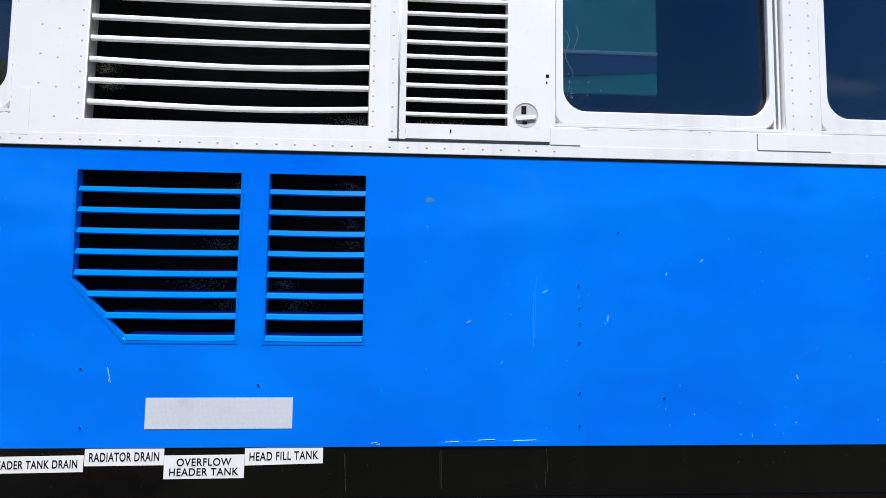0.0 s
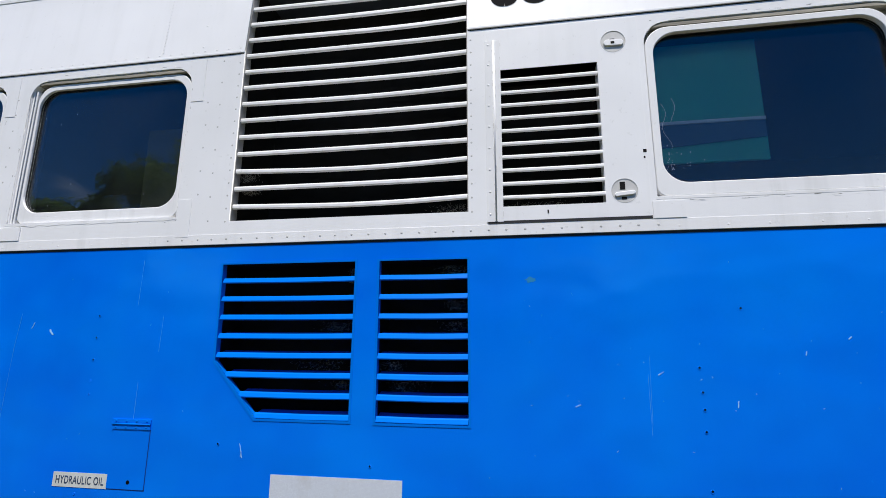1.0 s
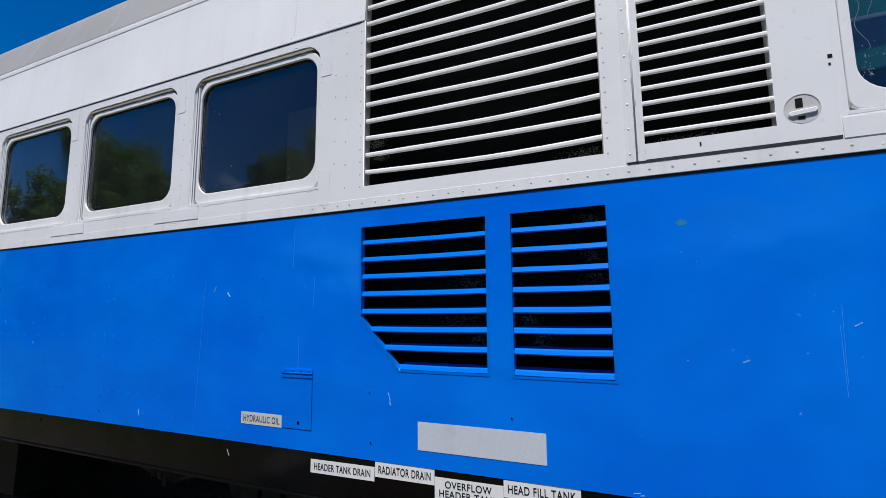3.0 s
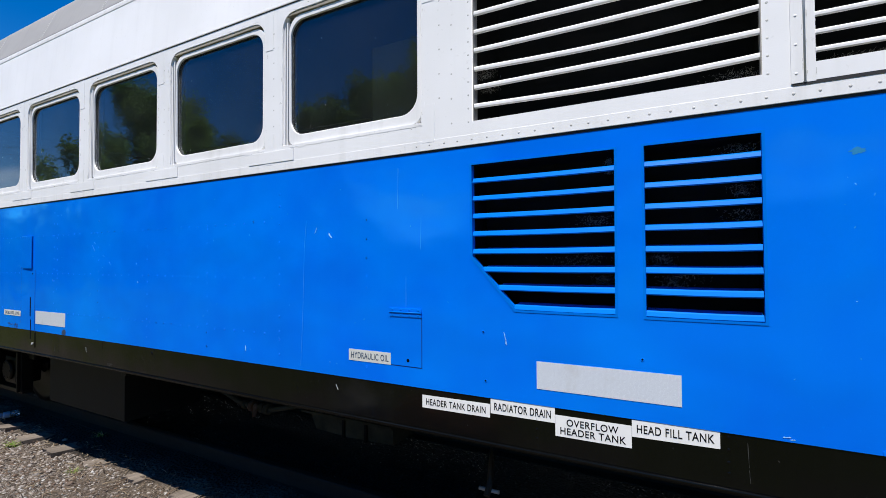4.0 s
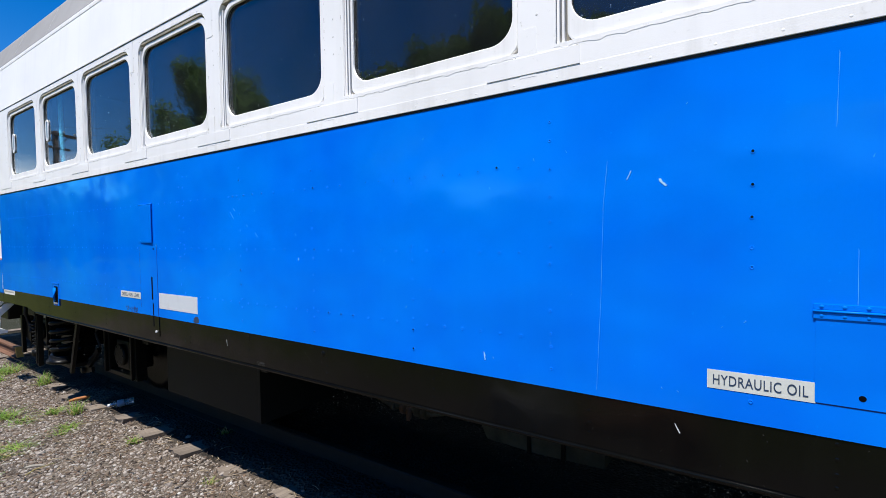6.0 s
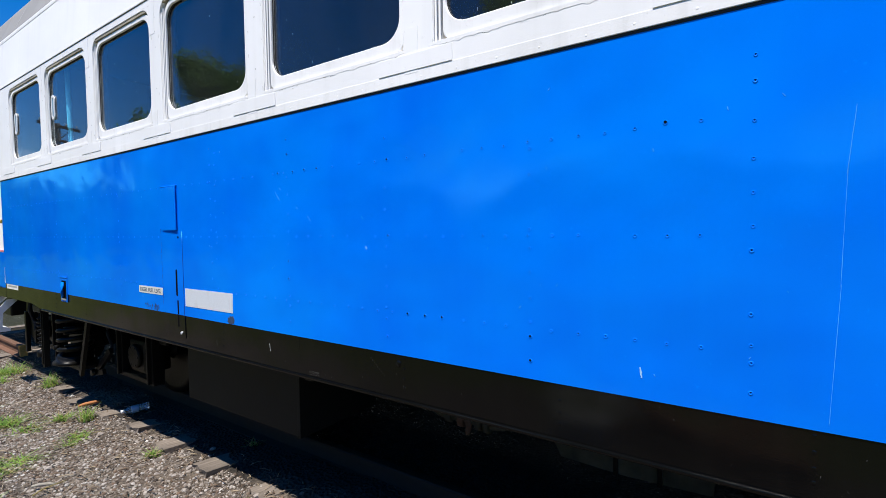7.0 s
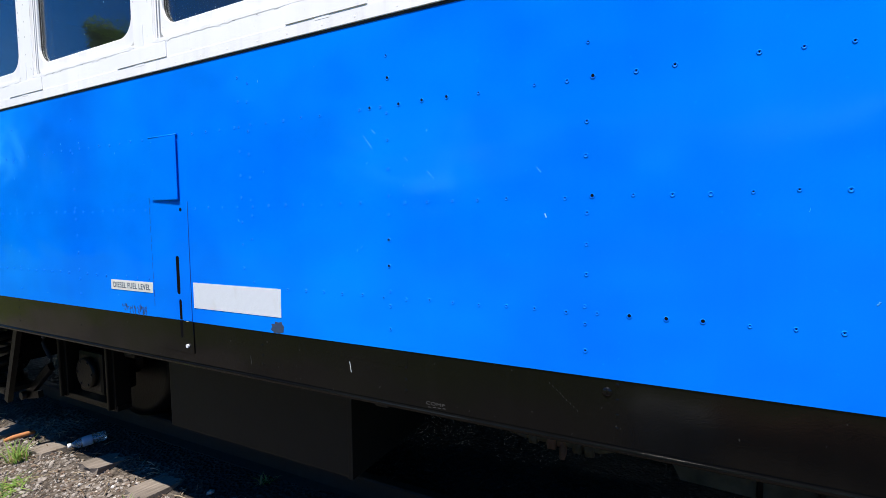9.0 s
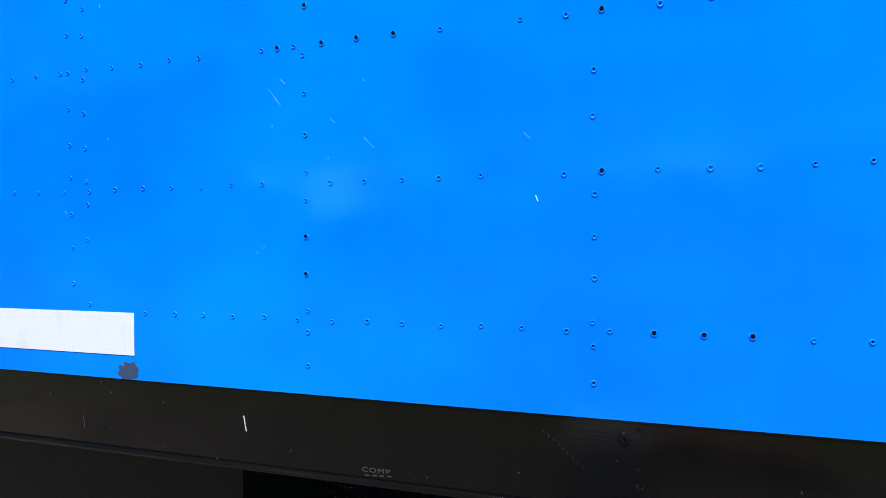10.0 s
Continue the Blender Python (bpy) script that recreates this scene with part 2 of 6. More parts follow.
def make_ground():
    """Old ballast and cinders: grey and brown grit, dark oily patches, painted shade under the car."""
    m, n, l, p = setup("cinder_ballast")
    at = n.new("ShaderNodeNewGeometry").outputs["Position"]
    v = n.new("ShaderNodeTexVoronoi")
    v.inputs["Scale"].default_value = 40.0
    l.new(at, v.inputs["Vector"])
    stones = ramp(n, l, v.outputs["Color"], [(0.15, (0.045, 0.036, 0.029)), (0.5, (0.150, 0.122, 0.098)), (0.8, (0.30, 0.255, 0.215)), (0.95, (0.45, 0.40, 0.35))])
    soil = ramp(n, l, noise_at(n, l, at, 18.0, 6, 0.7), [(0.35, (0.062, 0.049, 0.038)), (0.7, (0.205, 0.165, 0.128))])
    c = mixed(n, l, ramp(n, l, noise_at(n, l, at, 5.0, 5, 0.6), [(0.38, grey(0)), (0.6, grey(1))]), stones, soil)
    c = mixed(n, l, ramp(n, l, noise_at(n, l, at, 1.1, 4), [(0.50, grey(0)), (0.64, grey(0.65))]), c, (0.046, 0.040, 0.034))
    # rough grass beyond the ballast
    xyz = n.new("ShaderNodeSeparateXYZ")
    l.new(at, xyz.inputs[0])
    wob = n.new("ShaderNodeMath")
    wob.operation = "MULTIPLY_ADD"
    wob.inputs[1].default_value = 2.0
    l.new(noise_at(n, l, at, 0.9, 4), wob.inputs[0])
    l.new(xyz.outputs["Y"], wob.inputs[2])
    edge = n.new("ShaderNodeMapRange")
    edge.inputs["From Min"].default_value, edge.inputs["From Max"].default_value = -1.4, -2.0
    l.new(wob.outputs[0], edge.inputs["Value"])
    sward = ramp(n, l, noise_at(n, l, at, 7.0, 6, 0.7), [(0.3, (0.045, 0.056, 0.010)), (0.7, (0.125, 0.145, 0.026))])
    far = n.new("ShaderNodeMapRange")
    far.inputs["From Min"].default_value, far.inputs["From Max"].default_value = -12.4, -13.6
    l.new(xyz.outputs["X"], far.inputs["Value"])
    either = n.new("ShaderNodeMath")
    either.operation = "MAXIMUM"
    l.new(edge.outputs[0], either.inputs[0]), l.new(far.outputs[0], either.inputs[1])
    # trodden brown soil and bark towards the engine
    trod = n.new("ShaderNodeMapRange")
    trod.inputs["From Min"].default_value, trod.inputs["From Max"].default_value = -6.0, -4.9
    trod.inputs["To Max"].default_value = 0.75
    l.new(xyz.outputs["X"], trod.inputs["Value"])
    bark = ramp(n, l, noise_at(n, l, at, 60.0, 6, 0.75, (1, 0.5, 1)), [(0.35, (0.03, 0.024, 0.019)), (0.55, (0.12, 0.095, 0.072)), (0.75, (0.26, 0.21, 0.165))])
    c = mixed(n, l, trod.outputs[0], c, bark)
    c = mixed(n, l, either.outputs[0], c, sward)
    # shade under the car, put into the ballast colour from the sleeper ends inward
    car_shade = n.new("ShaderNodeMapRange")
    car_shade.inputs["From Min"].default_value, car_shade.inputs["From Max"].default_value = 1.30, 1.62
    car_shade.inputs["To Max"].default_value = 0.85
    l.new(wob.outputs[0], car_shade.inputs["Value"])
    c = mixed(n, l, car_shade.outputs[0], c, (0.014, 0.013, 0.012))
    l.new(c, p.inputs["Base Color"])
    p.inputs["Roughness"].default_value = 0.95
    p.inputs["Specular IOR Level"].default_value = 0.2
    h = bump(n, l, v.outputs["Distance"], 1.0, 0.022)
    l.new(bump(n, l, noise_at(n, l, at, 120.0, 4), 0.6, 0.006, h), p.inputs["Normal"])
    return m


def make_stones(name, stops):
    m, n, l, p = setup(name)
    g = n.new("ShaderNodeNewGeometry")
    c = ramp(n, l, g.outputs["Random Per Island"], stops)
    c = mixed(n, l, noise_at(n, l, g.outputs["Position"], 90.0, 4), c, (0.07, 0.06, 0.05), "MULTIPLY")
    c = mixed(n, l, 0.35, ramp(n, l, g.outputs["Random Per Island"], stops), c)
    l.new(c, p.inputs["Base Color"])
    p.inputs["Roughness"].default_value = 0.9
    return m


def make_leaf(name, dark, light):
    m, n, l, p = setup(name)
    g = n.new("ShaderNodeNewGeometry")
    l.new(ramp(n, l, g.outputs["Random Per Island"], [(0.0, dark), (1.0, light)]), p.inputs["Base Color"])
    p.inputs["Roughness"].default_value = 0.65
    p.inputs["Specular IOR Level"].default_value = 0.2
    t = n.new("ShaderNodeBsdfTranslucent")
    t.inputs["Color"].default_value = (*[min(1, v * 1.6) for v in light], 1)
    x = n.new("ShaderNodeMixShader")
    x.inputs["Fac"].default_value = 0.4
    l.new(p.outputs[0], x.inputs[1]), l.new(t.outputs[0], x.inputs[2])
    l.new(x.outputs[0], n["Material Output"].inputs["Surface"])
    return m


REFLECTIVE = make_reflective()
GLASS = make_glass()
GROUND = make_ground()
PEBBLE = make_stones("ballast_stone", [(0.0, (0.036, 0.031, 0.027)), (0.22, (0.180, 0.118, 0.080)), (0.30, (0.125, 0.106, 0.090)), (0.62, (0.270, 0.230, 0.195)), (0.84, (0.36, 0.320, 0.285)), (0.97, (0.42, 0.385, 0.35)), (1.0, (0.55, 0.53, 0.50))])
GRASS = make_leaf("grass_blade", (0.06, 0.135, 0.022), (0.24, 0.36, 0.08))
DRY = make_leaf("dry_blade", (0.24, 0.20, 0.09), (0.40, 0.34, 0.17))
STRAW = make_stones("bark_and_straw", [(0.0, (0.06, 0.042, 0.03)), (0.5, (0.17, 0.115, 0.075)), (1.0, (0.40, 0.32, 0.21))])
LEAF = make_leaf("tree_leaf", (0.035, 0.085, 0.018), (0.14, 0.24, 0.05))


# ---------------------------------------------------------------- mesh helpers
def part(name, bm, material, parent=None, label=""):
    """Links a bmesh or mesh as one mesh object under a thing or a part."""
    if isinstance(bm, bmesh.types.BMesh):
        if len(bm.faces) < 30000 and material not in (GRASS, DRY):
            bmesh.ops.recalc_face_normals(bm, faces=bm.faces)
        me = bpy.data.meshes.new(name)
        bm.to_mesh(me)
        bm.free()
    else:
        me = bm
    if not me.materials:
        me.materials.append(material)
    ob = new(name, me)
    ob.parent = parent
    if label:
        ob["label"] = label
    return ob


def thing(name, label, category, group="", kind="", at=(0, 0, 0)):
    ob = tagged(new(name), label, category, group, kind)
    ob.location = at
    ob.empty_display_size = 0.1
    return ob


def box(bm, x0, x1, y0, y1, z0, z1, bevel=0.0):
    vs = [bm.verts.new((x, y, z)) for x in (x0, x1) for y in (y0, y1) for z in (z0, z1)]
    fs = [bm.faces.new([vs[i] for i in q]) for q in ((0, 1, 3, 2), (4, 6, 7, 5), (0, 4, 5, 1), (2, 3, 7, 6), (0, 2, 6, 4), (1, 5, 7, 3))]
    if bevel:
        es = list({e for f in fs for e in f.edges})
        bmesh.ops.bevel(bm, geom=es, offset=bevel, segments=2, affect="EDGES", profile=0.6)
    return bm


def boxes(*specs, bevel=0.0):
    bm = bmesh.new()
    for sp in specs:
        box(bm, *sp, bevel=bevel)
    return bm


def tube(bm, pts, r, sides=10, closed=False):
    """A round bar along a line of points."""
    pts = [Vector(p) for p in pts]
    rings = []
    n = len(pts)
    for i, p in enumerate(pts):
        d = (pts[(i + 1) % n] - pts[i - 1]) if closed else (pts[min(i + 1, n - 1)] - pts[max(i - 1, 0)])
        q = d.to_track_quat("Z", "Y")
        rr = r[i] if isinstance(r, (list, tuple)) else r
        rings.append([bm.verts.new(p + q @ Vector((rr * math.cos(a), rr * math.sin(a), 0))) for a in [2 * math.pi * k / sides for k in range(sides)]])
    for i in range(n if closed else n - 1):
        a, b = rings[i], rings[(i + 1) % n]
        for k in range(sides):
            bm.faces.new((a[k], a[(k + 1) % sides], b[(k + 1) % sides], b[k])).smooth = True
    if not closed:
        bm.faces.new(rings[0][::-1]), bm.faces.new(rings[-1])
    return bm


def disc(bm, x, z, y, r, depth, sides=24, inner=0.0):
    """A round plate facing the side, front at y, going back by depth; a ring if inner is given."""
    ang = [2 * math.pi * k / sides for k in range(sides)]
    f = [bm.verts.new((x + r * math.cos(a), y, z + r * math.sin(a))) for a in ang]
    b = [bm.verts.new((x + r * math.cos(a), y + depth, z + r * math.sin(a))) for a in ang]
    for k in range(sides):
        j = (k + 1) % sides
        bm.faces.new((f[k], b[k], b[j], f[j]))
    if inner:
        g = [bm.verts.new((x + inner * math.cos(a), y, z + inner * math.sin(a))) for a in ang]
        h = [bm.verts.new((x + inner * math.cos(a), y + depth, z + inner * math.sin(a))) for a in ang]
        for k in range(sides):
            j = (k + 1) % sides
            bm.faces.new((f[k], f[j], g[j], g[k]))
            bm.faces.new((g[k], g[j], h[j], h[k]))
    else:
        bm.faces.new(f)
    return bm


def rounded(x0, x1, z0, z1, r, steps=8):
    """The outline of a rectangle; r: corner radii at bottom left, bottom right, top right, top left."""
    r = (r,) * 4 if isinstance(r, (int, float)) else r
    out = []
    for (cx, cz, sx, sz, a0), q in zip(((x0, z0, 1, 1, 180), (x1, z0, -1, 1, 270), (x1, z1, -1, -1, 0), (x0, z1, 1, -1, 90)), r):
        if q < 1e-4:
            out.append((cx, cz))
            continue
        for k in range(steps + 1):
            a = radians(a0 + 90 * k / steps)
            out.append((cx + sx * q + q * math.cos(a), cz + sz * q + q * math.sin(a)))
    return out


def plate(outlines, y, thick, bevel=0.0):
    """A sheet in the plane of the side, front at y; the first outline is its edge, the others are openings."""
    cu = bpy.data.curves.new("sheet", "CURVE")
    cu.dimensions, cu.fill_mode = "2D", "BOTH"
    cu.extrude = thick / 2 - bevel
    cu.bevel_depth, cu.bevel_resolution = bevel, 1
    if bevel:
        cu.offset = -bevel
    for o in outlines:
        sp = cu.splines.new("POLY")
        sp.points.add(len(o) - 1)
        for pt, (x, z) in zip(sp.points, o):
            pt.co = (x, z, 0, 1)
        sp.use_cyclic_u = True
    ob = bpy.data.objects.new("sheet", cu)
    me = bpy.data.meshes.new_from_object(ob)
    bpy.data.objects.remove(ob)
    me.transform(Matrix(((1, 0, 0, 0), (0, 0, -1, y + thick / 2), (0, 1, 0, 0), (0, 0, 0, 1))))
    me.materials.clear()
    bm = bmesh.new()
    bm.from_mesh(me)
    bmesh.ops.remove_doubles(bm, verts=bm.verts, dist=1e-5)
    bm.to_mesh(me)
    bm.free()
    return me


def lettering(text, x0, x1, z0, z1, y, parent, material=None, weight=0.0, name="lettering"):
    """Words set to fill a box in the plane of the side."""
    cu = bpy.data.curves.new("words", "FONT")
    cu.body, cu.extrude, cu.offset, cu.space_line = text, 0.002, weight, 0.92
    cu.space_character = 1.09
    cu.align_x = "CENTER"
    ob = bpy.data.objects.new("words", cu)
    me = bpy.data.meshes.new_from_object(ob)
    bpy.data.objects.remove(ob)
    co = np.array([v.co[:] for v in me.vertices])
    lo, hi = co.min(0), co.max(0)
    kx, kz = (x1 - x0) / (hi[0] - lo[0]), (z1 - z0) / (hi[1] - lo[1])
    me.transform(Matrix(((kx, 0, 0, x0 - kx * lo[0]), (0, 0, -0.2, y), (0, kz, 0, z0 - kz * lo[1]), (0, 0, 0, 1))))
    me.materials.clear()
    return part(name, me, material or INK, parent)


def domes(spots, y, r, h=0.35):
    """Low round rivet heads, as one mesh of small islands."""
    verts, faces = [], []
    for x, z in spots:
        b = len(verts)
        for rr, hh in ((1.0, 0.0), (0.8, 0.65)):
            for k in range(8):
                a = math.pi * k / 4
                verts.append((x + r * rr * math.cos(a), y - r * h * hh, z + r * rr * math.sin(a)))
        verts.append((x, y - r * h, z))
        for k in range(8):
            j = (k + 1) % 8
            faces.append((b + k, b + j, b + 8 + j, b + 8 + k))
            faces.append((b + 8 + k, b + 8 + j, b + 16))
    me = bpy.data.meshes.new("rivets")
    me.from_pydata(verts, [], faces)
    me.polygons.foreach_set("use_smooth", [True] * len(faces))
    return me


def along(a, b, step, jitter=0.0):
    n = max(1, round(abs(b - a) / step))
    return [a + (b - a) * k / n + random.uniform(-jitter, jitter) for k in range(n + 1)]


# ---------------------------------------------------------------- the railcar
X0, X1 = -8.68, 4.6          # ends of the side that is seen
Z_SKIRT, Z_SOLE, Z_WAIST, Z_DRIP, Z_ROOF = 0.974, 1.150, 2.201, 3.085, 3.535
HALF = 1.45                  # half width
car = thing("railcar", "blue and white railcar with silver-grey roof standing on old track", "railcar")

# openings: window sashes, left edge of each pane
PANES = [-8.21, -7.21, -6.21, -5.21, -4.21, -3.21, -2.21]
PANE_W, PANE_Z0, PANE_Z1 = 0.785, 2.375, 2.985
OPEN = []
for px in PANES:
    OPEN.append((px - 0.052, px + PANE_W + 0.028, "left"))
OPEN.append((0.552, 1.446, "right"))
OPEN.append((1.585, 2.47, "right"))
OPEN.append((2.60, 3.48, "right"))

GRILLE = (-1.147, -0.138, 2.295, 3.432)
VENT_A = [(-0.587, 2.112), (-1.155, 2.112), (-1.152, 1.727), (-0.961, 1.513), (-0.590, 1.513)]
VENT_B = [(-0.144, 2.112), (-0.488, 2.112), (-0.487, 1.511), (-0.143, 1.511)]
DOOR = (-0.057, 0.530, 2.253, 3.066)
SMALL = (-0.006, 0.373, 2.309, 2.883)

# blue side sheet
blue = part("lower_side_panel", plate([rounded(X0, X1, Z_SOLE, Z_WAIST, 0.0), VENT_A, VENT_B], 0.0, 0.004), BLUE, car, "bright blue gloss-painted side sheet with chips and scratches")
# white window band
holes = [rounded(a, b, 2.322, 3.034, (0.004, 0.004, 0.085, 0.085)) for a, b, _ in OPEN]
hole_door = rounded(SMALL[0] - 0.02, SMALL[1] + 0.02, SMALL[2] - 0.02, SMALL[3] + 0.03, 0.0)
band = part("window_band", plate([[(X0, Z_WAIST), (X1, Z_WAIST), (X1, Z_DRIP + 0.01), (GRILLE[1], Z_DRIP + 0.01), (GRILLE[1], GRILLE[2]), (GRILLE[0], GRILLE[2]), (GRILLE[0], Z_DRIP + 0.01), (X0, Z_DRIP + 0.01)], hole_door] + holes, -0.005, 0.045), WHITE, car, "white-painted window band")
# white letterboard above the drip line; the tall grille runs up into it
part("letterboard", plate([[(X0, Z_DRIP), (GRILLE[0], Z_DRIP), (GRILLE[0], GRILLE[3]), (GRILLE[1], GRILLE[3]), (GRILLE[1], Z_DRIP), (X1, Z_DRIP), (X1, Z_ROOF), (X0, Z_ROOF)]], -0.0075, 0.02), WHITE, car, "white-painted letterboard")
part("waist_moulding", boxes((X0, X1, -0.0060, 0.001, Z_WAIST - 0.004, Z_WAIST + 0.040), bevel=0.0012), WHITE_TRIM, car)
# dark strip paints in the shadow line below the moulding
part("waist_seam", boxes((X0, X1, -0.0012, 0.002, Z_WAIST - 0.0135, Z_WAIST - 0.0045)), RUBBER, car)
part("drip_strip", boxes((X0, GRILLE[0] - 0.02, -0.0098, -0.004, Z_DRIP - 0.003, Z_DRIP + 0.008), bevel=0.002), WHITE_TRIM, car)
part("drip_strip", boxes((GRILLE[1] + 0.01, X1, -0.0098, -0.004, Z_DRIP - 0.003, Z_DRIP + 0.008), bevel=0.002), WHITE_TRIM, car)
# thin dark boxes stand for the shadow beneath the drip strip
part("drip_seam", boxes((X0, GRILLE[0] - 0.004, -0.0056, -0.004, Z_DRIP - 0.008, Z_DRIP - 0.003)), RUBBER, car)
part("drip_seam", boxes((GRILLE[1] + 0.004, X1, -0.0056, -0.004, Z_DRIP - 0.008, Z_DRIP - 0.003)), RUBBER, car)
part("roof_beading", boxes((X0 - 0.03, X1, -0.0125, 0.012, 3.496, 3.521), bevel=0.003), WHITE_TRIM, car)

# roof: an elliptical barrel with riveted lap joints
def roof_arc(swell, a0=0.0, a1=180.0, steps=48):
    """The roof's section: straight haunches rising to an elliptical crown."""
    out = []
    for k in range(steps + 1):
        a = a0 + (a1 - a0) * k / steps
        side = min(a, 180 - a)
        if side < 26.0:
            u = side / 26.0
            y, z = u * (1 - math.cos(radians(26.0))), u * math.sin(radians(26.0))
        else:
            y, z = 1 - math.cos(radians(side)), math.sin(radians(side))
        y = -swell + y * (HALF + swell)
        out.append((y if a <= 90 else 2 * HALF - y, Z_ROOF - 0.01 + (0.844 + swell) * z))
    return out


def shell(arc_out, arc_in, x0, x1):
    bm = bmesh.new()
    ring = arc_out + arc_in[::-1]
    rows = [[bm.verts.new((x, y, z)) for y, z in ring] for x in (x0, x1)]
    n = len(ring)
    for k in range(n):
        bm.faces.new((rows[0][k], rows[1][k], rows[1][(k + 1) % n], rows[0][(k + 1) % n])).smooth = True
    for k in range(len(arc_out) - 1):
        for row, flip in ((rows[0], 1), (rows[1], 0)):
            q = (row[k], row[k + 1], row[n - 2 - k], row[n - 1 - k])
            bm.faces.new(q[::-1] if flip else q)
    return bm


roof = part("roof", shell(roof_arc(0.0), roof_arc(-0.03), X0 - 1.6, X1), ROOF, car, "silver-grey painted barrel roof with riveted laps")
for k, rx in enumerate(along(-8.25, 3.75, 1.0)):
    part("roof_seam", shell(roof_arc(0.0006, 3.75, 176.25, 46), roof_arc(-0.002, 3.75, 176.25, 46), rx + 0.030, rx + 0.036), ROOF_SEAM, roof)
verts, faces = [], []
arc = roof_arc(0.0003, 3.75, 71.25, 40)
for rx in along(-8.25, 3.75, 1.0):
    for (y, z), (y2, z2) in zip(arc, arc[1:]):
        t = Vector((0, y2 - y, z2 - z)).normalized()
        up = Vector((0, -t.z, t.y))
        for dx in (0.006, 0.024):
            c = Vector((rx + dx, y, z))
            b = len(verts)
            for k in range(6):
                a = math.pi * k / 3
                verts.append(tuple(c + Vector((1, 0, 0)) * 0.0055 * math.cos(a) + t * 0.0055 * math.sin(a)))
            verts.append(tuple(c + up * 0.0008))
            faces += [(b + (k + 1) % 6, b + k, b + 6) for k in range(6)]
me = bpy.data.meshes.new("roof_rivets")
me.from_pydata(verts, [], faces)
tagged(part("roof_rivets", me, ROOF_SEAM, roof), kind="stuff")

# sole bar
skirt = part("sole_bar", plate([[(-7.66, Z_SKIRT), (X1, Z_SKIRT), (X1, Z_SOLE + 0.004), (X0, Z_SOLE + 0.004), (X0, 1.005), (-7.92, 1.005)]], 0.003, 0.012), BLACK, car, "glossy black sole bar with scuffs")
part("sole_bar_lip", boxes((-7.62, X1, -0.007, 0.06, Z_SKIRT - 0.012, Z_SKIRT - 0.0005), bevel=0.004), BLACK, skirt)
part("sole_bar_flange", boxes((-7.5, X1, 0.05, 0.10, Z_SKIRT - 0.042, Z_SKIRT - 0.013), bevel=0.004), GRIME, skirt)

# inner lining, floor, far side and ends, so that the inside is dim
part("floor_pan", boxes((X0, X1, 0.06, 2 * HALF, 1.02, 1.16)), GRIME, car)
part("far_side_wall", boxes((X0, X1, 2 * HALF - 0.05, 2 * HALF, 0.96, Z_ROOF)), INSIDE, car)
# unseen sheet added to keep sky light out from under the floor
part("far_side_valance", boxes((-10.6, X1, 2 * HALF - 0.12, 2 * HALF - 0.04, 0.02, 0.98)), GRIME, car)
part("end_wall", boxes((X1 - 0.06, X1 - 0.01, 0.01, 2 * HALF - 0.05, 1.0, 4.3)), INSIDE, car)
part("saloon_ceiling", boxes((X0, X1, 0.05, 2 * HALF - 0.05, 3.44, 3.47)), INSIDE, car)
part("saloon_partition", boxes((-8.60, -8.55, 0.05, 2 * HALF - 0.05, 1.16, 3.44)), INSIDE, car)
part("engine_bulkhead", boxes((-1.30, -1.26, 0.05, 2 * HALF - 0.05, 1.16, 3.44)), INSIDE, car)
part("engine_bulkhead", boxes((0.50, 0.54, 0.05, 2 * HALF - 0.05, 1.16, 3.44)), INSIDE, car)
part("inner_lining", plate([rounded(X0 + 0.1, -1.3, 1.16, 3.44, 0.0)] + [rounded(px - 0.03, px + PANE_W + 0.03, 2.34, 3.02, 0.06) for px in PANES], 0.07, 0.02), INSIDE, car)


